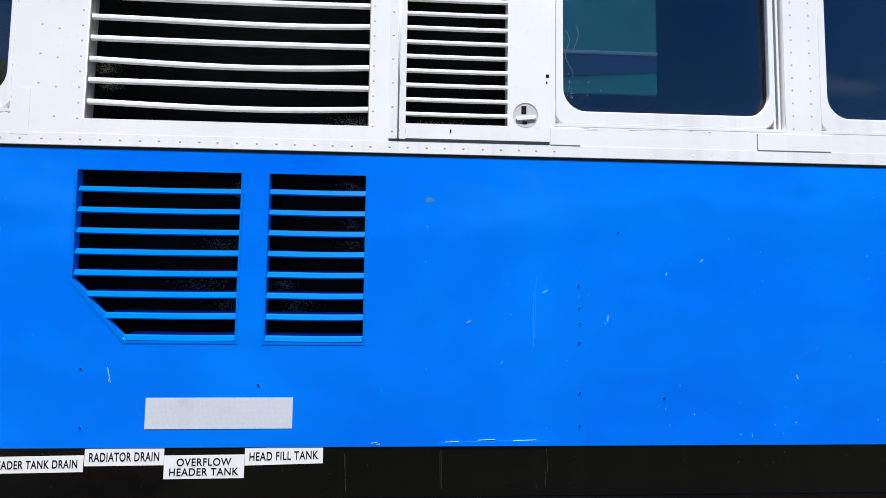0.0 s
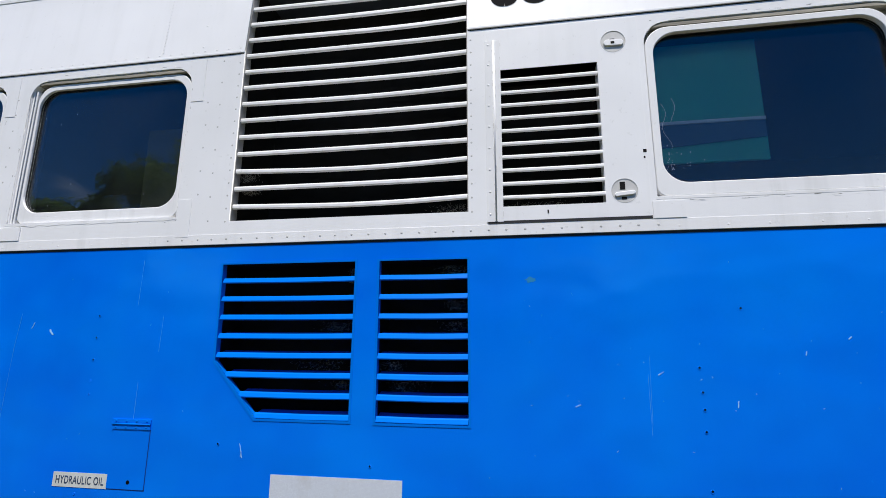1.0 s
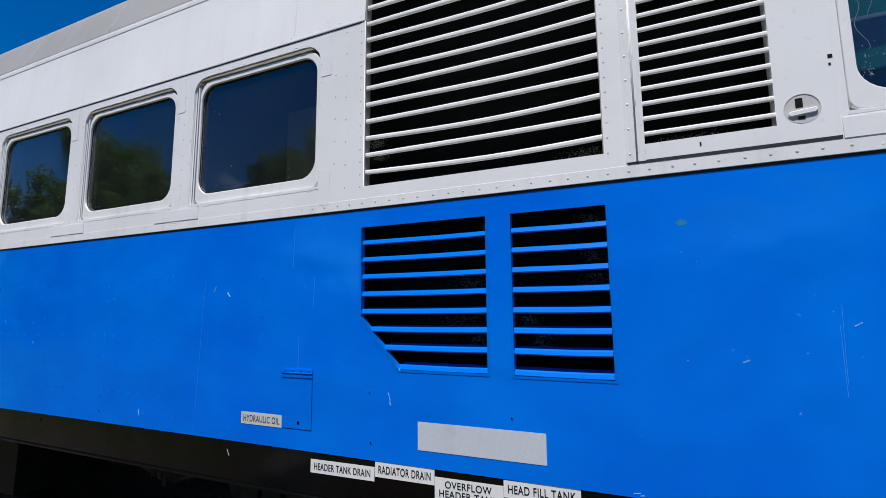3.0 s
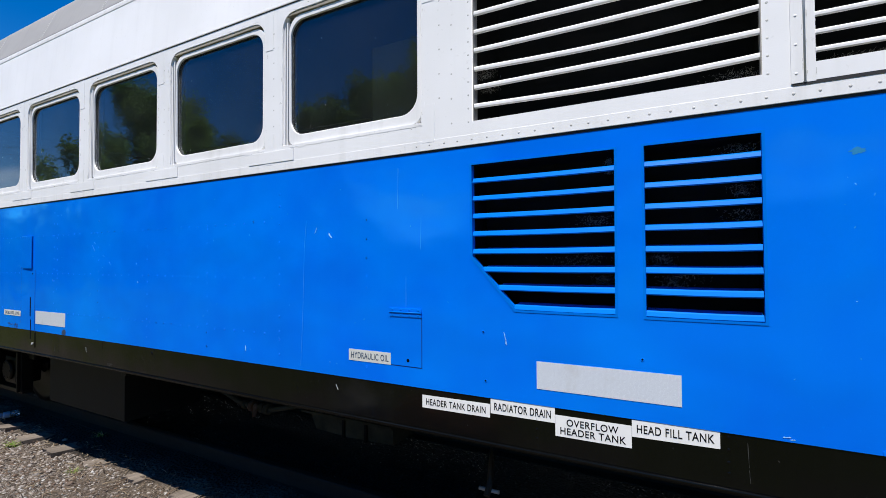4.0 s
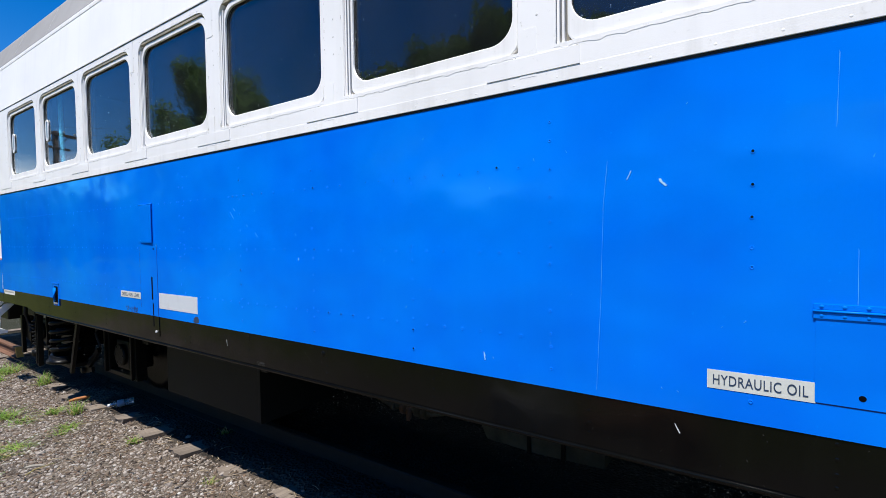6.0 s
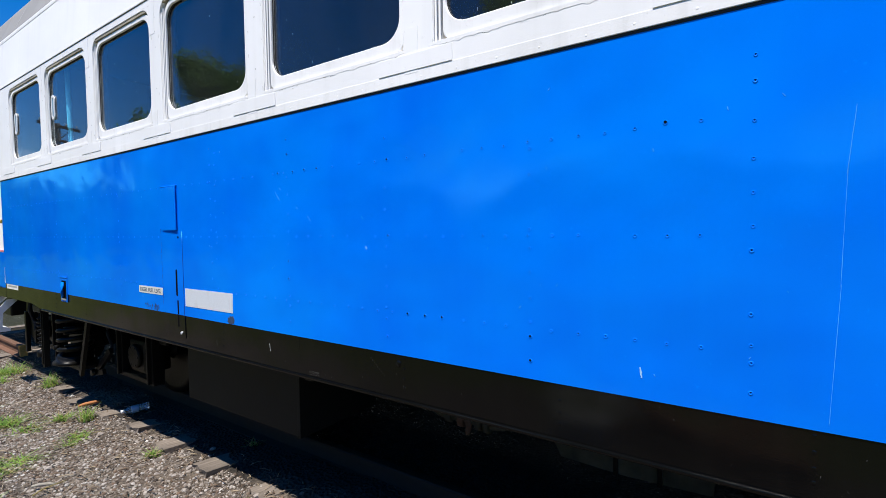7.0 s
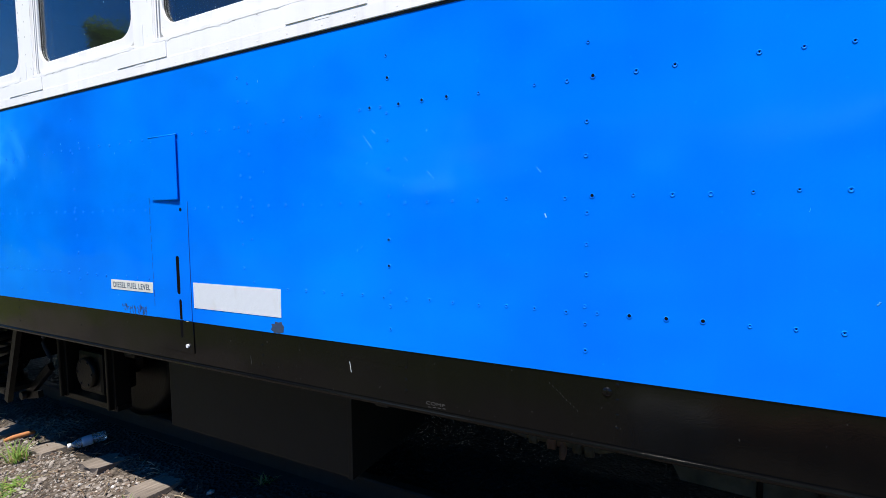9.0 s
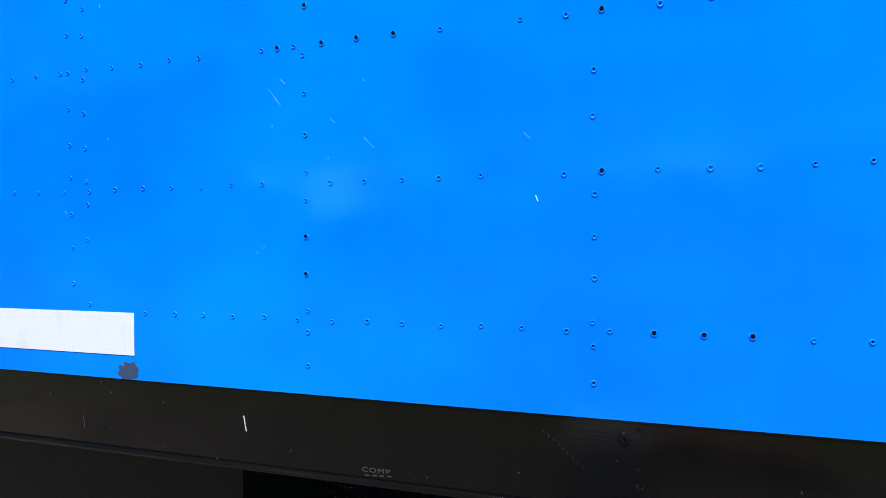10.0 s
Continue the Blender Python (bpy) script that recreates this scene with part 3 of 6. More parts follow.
# windows
def window(a, b, side):
    if side == "left":
        f0, f1 = a + 0.040, b - 0.002
    else:
        f0, f1 = a + 0.004, b - 0.044
    p0, p1 = f0 + 0.012 + (0.0 if side == "left" else 0.016), f1 - 0.024 + (0.0 if side == "left" else 0.008)
    frame_ob = part("window", plate([rounded(f0, f1, 2.325, 3.012, (0.035, 0.05, 0.085, 0.085)), rounded(p0, p1, PANE_Z0, PANE_Z1, 0.088)], 0.003 if side == "left" else -0.003, 0.024 if side == "left" else 0.030, 0.003), WHITE_TRIM, car, "white-framed carriage window with tinted glass")
    pane = part("pane", plate([rounded(p0 - 0.01, p1 + 0.01, PANE_Z0 - 0.01, PANE_Z1 + 0.01, 0.09)], 0.020, 0.006), GLASS, frame_ob, "dark tinted glass pane")
    pane.visible_shadow = side == "right"
    part("gasket", plate([rounded(p0 - 0.004, p1 + 0.004, PANE_Z0 - 0.004, PANE_Z1 + 0.004, 0.09), rounded(p0 + 0.0018, p1 - 0.0018, PANE_Z0 + 0.0018, PANE_Z1 - 0.0018, 0.086)], 0.0135, 0.006), RUBBER, frame_ob)
    # channel that the sash drops into
    g0, g1 = (a + 0.002, f0) if side == "left" else (f1, b - 0.002)
    part("channel", boxes((g0, g1, 0.030, 0.038, 2.326, 3.0)), STEEL, frame_ob)
    mid = (g0 + g1) / 2
    for gx in (g0 + 0.006, mid + 0.004):
        part("bead", boxes((gx - 0.004, gx + 0.005, 0.004, 0.030, 2.326, 2.99), bevel=0.002), WHITE_TRIM, frame_ob)
    # weathered timber packing that shows along the head of the opening
    rh = random.Random(int(b * 977))
    n = 40
    xs = [a + 0.022 + (b - a - 0.044) * k / n for k in range(n + 1)]
    low = [(x, 3.0135 + rh.uniform(0.0, 0.0035)) for x in xs]
    high = [(x, 3.0295 + rh.uniform(-0.0025, 0.0040)) for x in xs]
    part("head_packing", plate([low + high[::-1]], -0.0028, 0.036), TIMBER, frame_ob, "bare weathered timber packing")
    part("sill_strip", boxes((a - 0.004, b + 0.002, -0.0056, 0.004, 2.313, 2.3245), bevel=0.0008), WHITE_TRIM, frame_ob)
    part("rebate", plate([rounded(a - 0.004, b + 0.004, 2.318, 3.038, 0.06), rounded(p0 - 0.012, p1 + 0.012, PANE_Z0 - 0.012, PANE_Z1 + 0.012, 0.09)], 0.0275, 0.002), DIRT, frame_ob)
    # old sealant squeezed out round the opening
    r = random.Random(int(a * 1000))
    rag = 0.0006 if side == "left" else 0.0001
    edge = rounded(a + 0.001, b - 0.001, 2.323, 3.033, (0.004, 0.004, 0.085, 0.085))
    pts = []
    for (x0, z0), (x1, z1) in zip(edge, edge[1:] + edge[:1]):
        n = max(1, int(math.hypot(x1 - x0, z1 - z0) / 0.014))
        for k in range(n):
            u = k / n
            pts.append((x0 + (x1 - x0) * u + r.gauss(0, rag), -0.0042 - abs(r.gauss(0, 0.0003)), z0 + (z1 - z0) * u + r.gauss(0, rag)))
    part("sealant", tube(bmesh.new(), pts, [r.uniform(0.0003, 0.0006 + rag) for q in pts], 5, True), WHITE_TRIM, frame_ob, "cracked white sealant")
    return frame_ob


for o in OPEN:
    window(*o)

# cover plates let into the pillars
for a, b, side in OPEN[:7]:
    part("cover_plate", boxes((a - 0.26, a + 0.085, -0.0084, -0.004, 2.243, 2.304), bevel=0.0004), WHITE, car)
    part("corner_plate", boxes((b + 0.008, b + 0.066, -0.0066, -0.004, 2.86, 3.068), bevel=0.0003), WHITE, car)
    part("corner_plate", boxes((b + 0.006, b + 0.068, -0.0066, -0.004, 2.232, 2.40), bevel=0.0003), WHITE, car)
part("cover_plate", boxes((0.533, 0.645, -0.0080, -0.004, 2.243, 2.306), bevel=0.0004), WHITE, car)
part("plate_crack", boxes((1.3275, 1.3300, -0.0062, -0.004, 2.243, 2.306)), DIRT, car)
part("cover_plate", boxes((1.330, 1.62, -0.0080, -0.004, 2.243, 2.306), bevel=0.0004), WHITE, car)


# ---------------------------------------------------------------- grilles and louvres
def blade(x0, x1, z, sag, y, profile, bend=0.5):
    """A long slat: the profile (y, z) swept along the side, sagging between its ends."""
    bm = bmesh.new()
    rows = []
    for k in range(13):
        u = k / 12
        dz = -sag * math.sin(math.pi * u ** (1 + bend * 0.6))
        rows.append([bm.verts.new((x0 + (x1 - x0) * u, y + py, z + pz + dz)) for py, pz in profile])
    n = len(profile)
    for a, b in zip(rows, rows[1:]):
        for k in range(n):
            bm.faces.new((a[k], a[(k + 1) % n], b[(k + 1) % n], b[k]))
    bm.faces.new(rows[0]), bm.faces.new(rows[-1][::-1])
    bmesh.ops.recalc_face_normals(bm, faces=bm.faces)
    return bm


NOSE = [(0.004, -0.010), (0.0, -0.006), (0.0, 0.004), (0.003, 0.009), (0.008, 0.011), (0.045, 0.022), (0.046, 0.018), (0.012, 0.004), (0.010, -0.010)]
gx0, gx1, gz0, gz1 = GRILLE
grille = part("radiator_grille", boxes((gx0, gx1, 0.0, 0.012, gz0 - 0.004, gz0 + 0.002)), WHITE_TRIM, car, "tall white radiator grille with bent slats")
for cx0 in (gx0 - 0.002, gx1 - 0.004):
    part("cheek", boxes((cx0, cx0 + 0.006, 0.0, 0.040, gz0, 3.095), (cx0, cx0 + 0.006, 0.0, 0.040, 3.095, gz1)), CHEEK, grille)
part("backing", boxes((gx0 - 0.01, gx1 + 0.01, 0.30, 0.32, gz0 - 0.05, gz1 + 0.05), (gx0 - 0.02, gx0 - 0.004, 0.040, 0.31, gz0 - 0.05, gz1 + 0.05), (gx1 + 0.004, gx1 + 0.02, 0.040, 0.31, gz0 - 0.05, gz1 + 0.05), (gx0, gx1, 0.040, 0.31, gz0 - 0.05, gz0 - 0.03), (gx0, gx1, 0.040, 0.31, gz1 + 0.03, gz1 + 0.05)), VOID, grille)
rnd = random.Random(4)
for k in range(14):
    z = 2.362 + k * 0.0788
    sag = rnd.choice((0.003, 0.006, 0.009, 0.014)) if k else 0.012
    part("slat", blade(gx0 + 0.004, gx1 - 0.003, z, sag, 0.004, NOSE, rnd.uniform(0, 1.2)), WHITE_TRIM, grille)

sx0, sx1, sz0, sz1 = SMALL
door = part("louvred_door", plate([rounded(*DOOR, 0.004), rounded(sx0, sx1, sz0, sz1, 0.0), rounded(0.394, 0.486, 2.306, 2.398, 0.046, 12), rounded(0.392, 0.484, 2.920, 3.012, 0.046, 12)], -0.0074, 0.0024, 0.0006), WHITE, car, "white louvred access door with two recessed turn locks")
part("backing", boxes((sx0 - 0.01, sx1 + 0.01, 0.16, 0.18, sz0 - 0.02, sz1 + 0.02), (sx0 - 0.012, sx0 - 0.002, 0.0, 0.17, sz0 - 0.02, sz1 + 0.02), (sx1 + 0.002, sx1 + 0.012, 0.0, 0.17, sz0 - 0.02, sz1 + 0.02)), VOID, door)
for fx in (sx0 - 0.004, sx1):
    part("door_frame", boxes((fx, fx + 0.004, -0.005, 0.05, sz0, sz1)), WHITE_TRIM, door)
SMALL_NOSE = [(py * 0.75, pz * 0.78) for py, pz in NOSE]
for k in range(10):
    part("slat", blade(sx0, sx1, 2.346 + k * 0.0548, 0.0006, -0.006, SMALL_NOSE), WHITE_TRIM, door)
part("hinge", boxes((-0.066, -0.036, -0.0088, -0.005, 2.250, 3.02), bevel=0.001), WHITE_TRIM, door)
part("hinge", boxes((-0.026, -0.004, -0.0080, -0.005, 2.250, 3.02), bevel=0.0008), WHITE_TRIM, door)
part("hinge_knuckle", tube(bmesh.new(), [(-0.031, -0.0072, 2.25), (-0.031, -0.0072, 3.02)], 0.0036, 8), WHITE_TRIM, door)
rk = random.Random(19)
bm = bmesh.new()
for k in range(36):
    z = rk.uniform(2.26, 3.0)
    x = rk.choice((-0.0365, -0.0255, -0.004)) + rk.uniform(-0.001, 0.001)
    box(bm, x - 0.0006, x + 0.0006, -0.0091, -0.0078, z, z + rk.uniform(0.004, 0.022))
tagged(part("hinge_dirt", bm, RIVET_GREY, door), kind="stuff")
tagged(part("hinge_rivets", domes([(-0.053, z) for z in along(2.28, 3.0, 0.09)], -0.0088, 0.0045, 0.3), WHITE_TRIM, door), kind="stuff")
# one dark strip for both the gap and the shadow under the door
part("drip_gap", boxes((-0.062, 0.53, -0.0072, -0.003, 2.243, 2.254)), RUBBER, door)
for kx, kz, kw, kh in ((0.522, 2.503, 0.006, 0.006), (0.519, 2.478, 0.003, 0.004), (0.162, 2.283, 0.0025, 0.007)):
    part("keep_slot", boxes((kx - kw, kx + kw, -0.0082, -0.0073, kz - kh, kz + kh)), VOID, door)
for lx, lz in ((0.440, 2.352), (0.438, 2.966)):
    lock = part("turn_lock", disc(disc(bmesh.new(), lx, lz, -0.0080, 0.0472, 0.003, 40, 0.0452), lx, lz, -0.0066, 0.046, 0.001, 40), LOCK_GREY, door, "recessed grey turn lock")
    low = lz < 2.5
    part("key_slot", boxes((lx - 0.016, lx + 0.003, -0.0076, -0.0065, lz + 0.004, lz + 0.034) if low else (lx - 0.012, lx + 0.006, -0.0078, -0.0065, lz + 0.002, lz + 0.012)), VOID, lock)
    part("key_slot", boxes((lx - 0.012, lx + 0.006, -0.0076, -0.0065, lz - 0.034, lz - 0.024) if low else (lx - 0.010, lx + 0.004, -0.0138, -0.0065, lz - 0.012, lz - 0.003)), VOID, lock)
    grip = part("handle", plate([rounded(lx - 0.036, lx + 0.038, lz - 0.020, lz - 0.004 if low else lz + 0.006, 0.008 if low else 0.012)], -0.0128, 0.006, 0.002), WHITE_TRIM, lock)
    for v in grip.data.vertices:
        v.co.z += (v.co.x - lx) * (0.10 if low else -0.03)

LIP = [(0.001, -0.012), (-0.0005, -0.008), (0.006, 0.006), (0.010, 0.0100), (0.013, 0.0104), (0.014, 0.004), (0.062, 0.016), (0.062, 0.013), (0.012, -0.002), (0.004, -0.012)]


def louvre(name, outline, levels, left_at):
    xs, zs = [p[0] for p in outline], [p[1] for p in outline]
    n = len(outline)
    bm = bmesh.new()
    f = [bm.verts.new((x, -0.0016, z)) for x, z in outline]
    b = [bm.verts.new((x, 0.026, z)) for x, z in outline]
    for k in range(n):
        bm.faces.new((f[k], f[(k + 1) % n], b[(k + 1) % n], b[k]))
    c = Vector((sum(xs) / n, 0, sum(zs) / n))
    g = [bm.verts.new((x + (0.009 if x > c.x else -0.009), -0.0016, z + (0.008 if z > c.z else -0.008))) for x, z in outline]
    h = [bm.verts.new((v.co.x, 0.001, v.co.z)) for v in g]
    for k in range(n):
        j = (k + 1) % n
        bm.faces.new((g[k], g[j], f[j], f[k]))
        bm.faces.new((h[k], h[j], g[j], g[k]))
    ob = part(name, bm, BLUE_TRIM, car, "blue louvred vent with dusty dark duct behind")
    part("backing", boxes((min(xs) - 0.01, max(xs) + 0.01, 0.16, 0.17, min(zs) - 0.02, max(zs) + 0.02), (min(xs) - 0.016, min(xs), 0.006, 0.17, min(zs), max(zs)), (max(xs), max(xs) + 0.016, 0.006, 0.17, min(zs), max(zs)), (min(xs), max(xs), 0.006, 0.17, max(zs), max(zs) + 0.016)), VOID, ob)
    for z in levels:
        part("slat", blade(left_at(z), max(xs) - 0.002, z, 0.0015, 0.002, LIP), BLUE_TRIM, ob)
    return ob


def left_a(z):
    return -1.152 if z > 1.735 else -1.152 + (1.727 - z) / (1.727 - 1.513) * 0.191


louvre("louvred_vent", VENT_A, [2.046 - k * 0.0742 for k in range(7)] + [1.524], left_a)
louvre("louvred_vent", VENT_B, [2.048 - k * 0.0747 for k in range(7)] + [1.523], lambda z: -0.487)



# ---------------------------------------------------------------- signs and plates
def sign(name, corners, words, label, material, text=None, inset=(0.06, 0.23), weight=0.0):
    """A thin screwed-on plate; corners: top left, top right, bottom right, bottom left."""
    y = 0.0016 if corners[0][1] < 1.16 else -0.0012
    ob = part(name, plate([corners[::-1]], y, 0.0014), material, car, label)
    xs, zs = [c[0] for c in corners], [c[1] for c in corners]
    x0, x1 = max(xs[0], xs[3]), min(xs[1], xs[2])
    z0, z1 = max(zs[2:]), min(zs[:2])
    ix, iz = (x1 - x0) * inset[0], (z1 - z0) * inset[1]
    lean = (corners[1][1] - corners[0][1]) / (x1 - x0)
    if words:
        w = lettering(words, x0 + ix, x1 - ix, z0 + iz, z1 - iz, y - 0.0004, ob, text, weight)
        for v in w.data.vertices:
            v.co.z += (v.co.x - (x0 + x1) / 2) * lean
    return ob


def rect(x0, x1, z0, z1, tilt=0.0):
    return [(x0, z1), (x1, z1 + tilt), (x1, z0 + tilt), (x0, z0)]


sign("label_plate", rect(-1.401, -1.080, 1.066, 1.121, 0.004), "HEADER TANK DRAIN", "white plate lettered HEADER TANK DRAIN", SIGN, weight=0.012)
sign("label_plate", rect(-1.077, -0.813, 1.089, 1.148, 0.002), "RADIATOR DRAIN", "white plate lettered RADIATOR DRAIN", SIGN, weight=0.012)
sign("label_plate", rect(-0.812, -0.541, 1.044, 1.123, 0.002), "OVERFLOW\nHEADER TANK", "white plate lettered OVERFLOW HEADER TANK", SIGN, inset=(0.07, 0.12), weight=0.012)
sign("label_plate", rect(-0.540, -0.272, 1.088, 1.147, 0.006), "HEAD FILL TANK", "white plate lettered HEAD FILL TANK", SIGN, weight=0.012)
sign("label_plate", rect(-1.812, -1.565, 1.235, 1.289, 0.0), "HYDRAULIC OIL", "grey metal plate lettered HYDRAULIC OIL", ALUMINIUM, BARE, weight=0.006)
sign("label_plate", rect(-5.675, -5.356, 1.256, 1.302, 0.0), "DIESEL FUEL LEVEL", "grey metal plate lettered DIESEL FUEL LEVEL", ALUMINIUM, BARE, weight=0.006)
far = sign("label_plate", rect(-8.642, -8.275, 1.101, 1.157, 0.0), "", "small white plate with worn dark lettering", SIGN)
part("lettering", boxes(*[(-8.61 + k * 0.034, -8.586 + k * 0.034, 0.0010, 0.0020, 1.120, 1.137) for k in range(9)]), STEEL, far)
sign("reflector", rect(-0.882, -0.381, 1.213, 1.319, 0.001), "", "pale reflective rectangle, dirty along its top edge", REFLECTIVE)
sign("reflector", rect(-5.082, -4.592, 1.210, 1.316, 0.001), "", "pale reflective rectangle on the blue side", REFLECTIVE)


def ribbon(bm, pts, width, y):
    """A broad painted stroke along a line of (x, z) points."""
    pts = [Vector((x, 0, z)) for x, z in pts]
    rows = []
    for k, p in enumerate(pts):
        d = (pts[min(k + 1, len(pts) - 1)] - pts[max(k - 1, 0)]).normalized()
        n = Vector((-d.z, 0, d.x)) * width / 2
        rows.append([bm.verts.new(p + q + Vector((0, h, 0))) for q, h in ((-n, y), (n, y), (n, y + 0.0006), (-n, y + 0.0006))])
    for a, b in zip(rows, rows[1:]):
        for k in range(4):
            bm.faces.new((a[k], a[(k + 1) % 4], b[(k + 1) % 4], b[k]))
    bm.faces.new(rows[0]), bm.faces.new(rows[-1][::-1])
    bmesh.ops.recalc_face_normals(bm, faces=bm.faces)


def arc_xz(cx, cz, rx, rz, a0, a1, n=18):
    return [(cx + rx * math.cos(radians(a0 + (a1 - a0) * k / n)), cz + rz * math.sin(radians(a0 + (a1 - a0) * k / n))) for k in range(n + 1)]


bm = bmesh.new()
ribbon(bm, arc_xz(0.020, 3.218, 0.042, 0.030, -90, 270, 30), 0.031, -0.0083)
ribbon(bm, arc_xz(0.020, 3.244, 0.043, 0.064, 38, 205, 24), 0.032, -0.0086)
part("fleet_number", bm, INK, car, "bold black digit 6")
bm = bmesh.new()
ribbon(bm, arc_xz(0.150, 3.284, 0.038, 0.026, 165, -88, 20), 0.030, -0.0083)
ribbon(bm, arc_xz(0.148, 3.220, 0.044, 0.031, 88, -165, 20), 0.031, -0.0086)
part("fleet_number", bm, INK, car, "bold black digit 3")
bm = bmesh.new()
ribbon(bm, [(0.268, 3.178), (0.268, 3.322)], 0.037, -0.0083)
ribbon(bm, [(0.226, 3.278), (0.244, 3.284), (0.262, 3.304)], 0.020, -0.0086)
part("fleet_number", bm, INK, car, "bold black digit 1")
chalk = lettering("COMP", -3.990, -3.925, 0.989, 0.999, 0.0028, skirt, CHALK, 0.0, "chalk_mark")
tagged(part("chalk_strokes", boxes(*[(-3.983 + 0.017 * k, -3.973 + 0.017 * k, 0.0022, 0.0029, 0.9805 + 0.001 * k, 0.9825 + 0.001 * k) for k in range(4)]), CHALK, skirt), kind="stuff")


# flap with its hinge, over the oil filler
flap = part("filler_flap", plate([rounded(-1.567, -1.403, 1.238, 1.465, 0.004)], -0.0020, 0.0020, 0.0003), BLUE, car, "small blue hinged flap")
hinge = part("hinge", boxes((-1.572, -1.401, -0.0048, 0.0, 1.458, 1.474), (-1.572, -1.401, -0.0040, 0.0, 1.482, 1.497), bevel=0.0010), BLUE, flap)
part("hinge_knuckle", tube(bmesh.new(), [(-1.573, -0.0048, 1.478), (-1.400, -0.0048, 1.478)], 0.0036), BLUE_TRIM, flap)
tagged(part("hinge_rivets", domes([(x, z) for x in along(-1.555, -1.418, 0.046) for z in (1.466, 1.490)], -0.0045, 0.0050, 0.3), BLUE_TRIM, flap), kind="stuff")
part("finger_hole", disc(bmesh.new(), -1.473, 1.264, -0.0026, 0.0075, 0.002, 16), HOLE, flap)
# dark lines draw the flap's gap and its shadow, right and bottom
part("flap_gap", boxes((-1.4028, -1.4000, -0.0006, 0.0, 1.236, 1.458), (-1.568, -1.4000, -0.0006, 0.0, 1.2345, 1.2378)), SEAM_BLUE, flap)

# fuel level hatch: a proud cover above a slotted strip
hatch = part("fuel_hatch", plate([rounded(-5.325, -5.143, 1.660, 1.922, 0.006)], -0.006, 0.004, 0.001), BLUE, car, "blue bolted cover plate")
for v in hatch.data.vertices:
    v.co.y -= 0.006 * max(0.0, (v.co.x + 5.30) / 0.157)
part("hinge", tube(bmesh.new(), [(-5.330, -0.004, 1.926), (-5.140, -0.004, 1.926)], 0.004), BLUE_TRIM, hatch)
tagged(part("screws", domes([(x, z) for x in (-5.31, -5.158) for z in (1.675, 1.79, 1.905)] + [(-5.24, 1.905), (-5.22, 1.71)], -0.006, 0.0045, 0.4), BLUE_TRIM, hatch), kind="stuff")
slots = [rounded(-5.188, -5.166, 1.262, 1.424, 0.010), rounded(-5.178, -5.160, 1.076, 1.240, 0.008)]
strip = part("fuel_gauge_strip", plate([[(-5.345, 1.152), (-5.097, 1.152), (-5.101, 1.652), (-5.352, 1.652)], slots[0], [(-5.178, 1.153), (-5.160, 1.153), (-5.160, 1.232), (-5.164, 1.240), (-5.174, 1.240), (-5.178, 1.232)]], -0.0014, 0.0018), BLUE, car, "blue slotted gauge strip")
part("strip_foot", plate([[(-5.338, 1.022), (-5.094, 1.014), (-5.097, 1.150), (-5.344, 1.150)], [(-5.178, 1.084), (-5.174, 1.076), (-5.164, 1.076), (-5.160, 1.084), (-5.160, 1.149), (-5.178, 1.149)]], -0.0010, 0.004), BLACK, strip)
part("slot_backing", boxes((-5.192, -5.155, -0.0004, -0.0001, 1.07, 1.43)), HOLE, strip)
part("strip_gap", boxes((-5.0985, -5.0965, -0.0018, 0.0, 1.152, 1.652)), SEAM_BLUE, strip)
part("strip_gap", boxes(*[(-5.3525 + 0.0005 * k, -5.3500 + 0.0005 * k, -0.0018, 0.0, 1.640 - 0.040 * k, 1.672 - 0.040 * k) for k in range(12)]), SEAM_BLUE, strip)
part("bolt", disc(bmesh.new(), -5.13, 1.045, -0.008, 0.008, 0.008, 12), CAP, strip)
part("keyhole", disc(bmesh.new(), -5.142, 1.618, -0.0022, 0.0075, 0.002, 12), HOLE, strip)

# recessed latch near the end
latch = part("latch", plate([rounded(-7.10, -6.965, 1.085, 1.275, 0.004), rounded(-7.085, -6.980, 1.10, 1.262, 0.01)], -0.004, 0.006, 0.001), BLUE_TRIM, car, "blue recessed door latch")
part("latch_pocket", boxes((-7.09, -6.975, -0.0015, -0.0003, 1.095, 1.268)), HOLE, latch)
part("latch_handle", tube(bmesh.new(), [(-7.045, -0.008, 1.245), (-7.03, -0.016, 1.215), (-7.035, -0.016, 1.165), (-7.05, -0.008, 1.135)], 0.012), BLUE_TRIM, latch)
part("latch_keep", boxes((-7.08, -6.985, -0.010, -0.002, 1.098, 1.112), bevel=0.003), STEEL, latch)
part("latch_lintel", boxes((-7.12, -6.955, -0.006, 0.0, 1.286, 1.292)), BLUE_TRIM, car)


# ---------------------------------------------------------------- rivets, screw holes, chips
COLS = [-8.37, -7.76, -7.15, -6.55, -5.95, -4.73, -4.115, -3.508, -2.890, -2.287, -1.704]
COL_Z = [2.072, 2.008, 1.904, 1.816, 1.730, 1.643, 1.583, 1.502, 1.418, 1.336, 1.292, 1.214]
rnd = random.Random(11)
dots = []
for z in (1.922, 1.621, 1.318):
    for x in along(-8.45, -2.40, 0.0828, 0.003):
        if not (-5.37 < x < -5.08) and rnd.random() < 0.93:
            dots.append((x, z + rnd.uniform(-0.0025, 0.0025)))
for x in COLS:
    for z in COL_Z:
        if rnd.random() < 0.88:
            dots.append((x + rnd.uniform(-0.003, 0.003), z + rnd.uniform(-0.004, 0.004)))
dots += [(-4.780, z) for z in along(1.30, 2.10, 0.085, 0.006)]
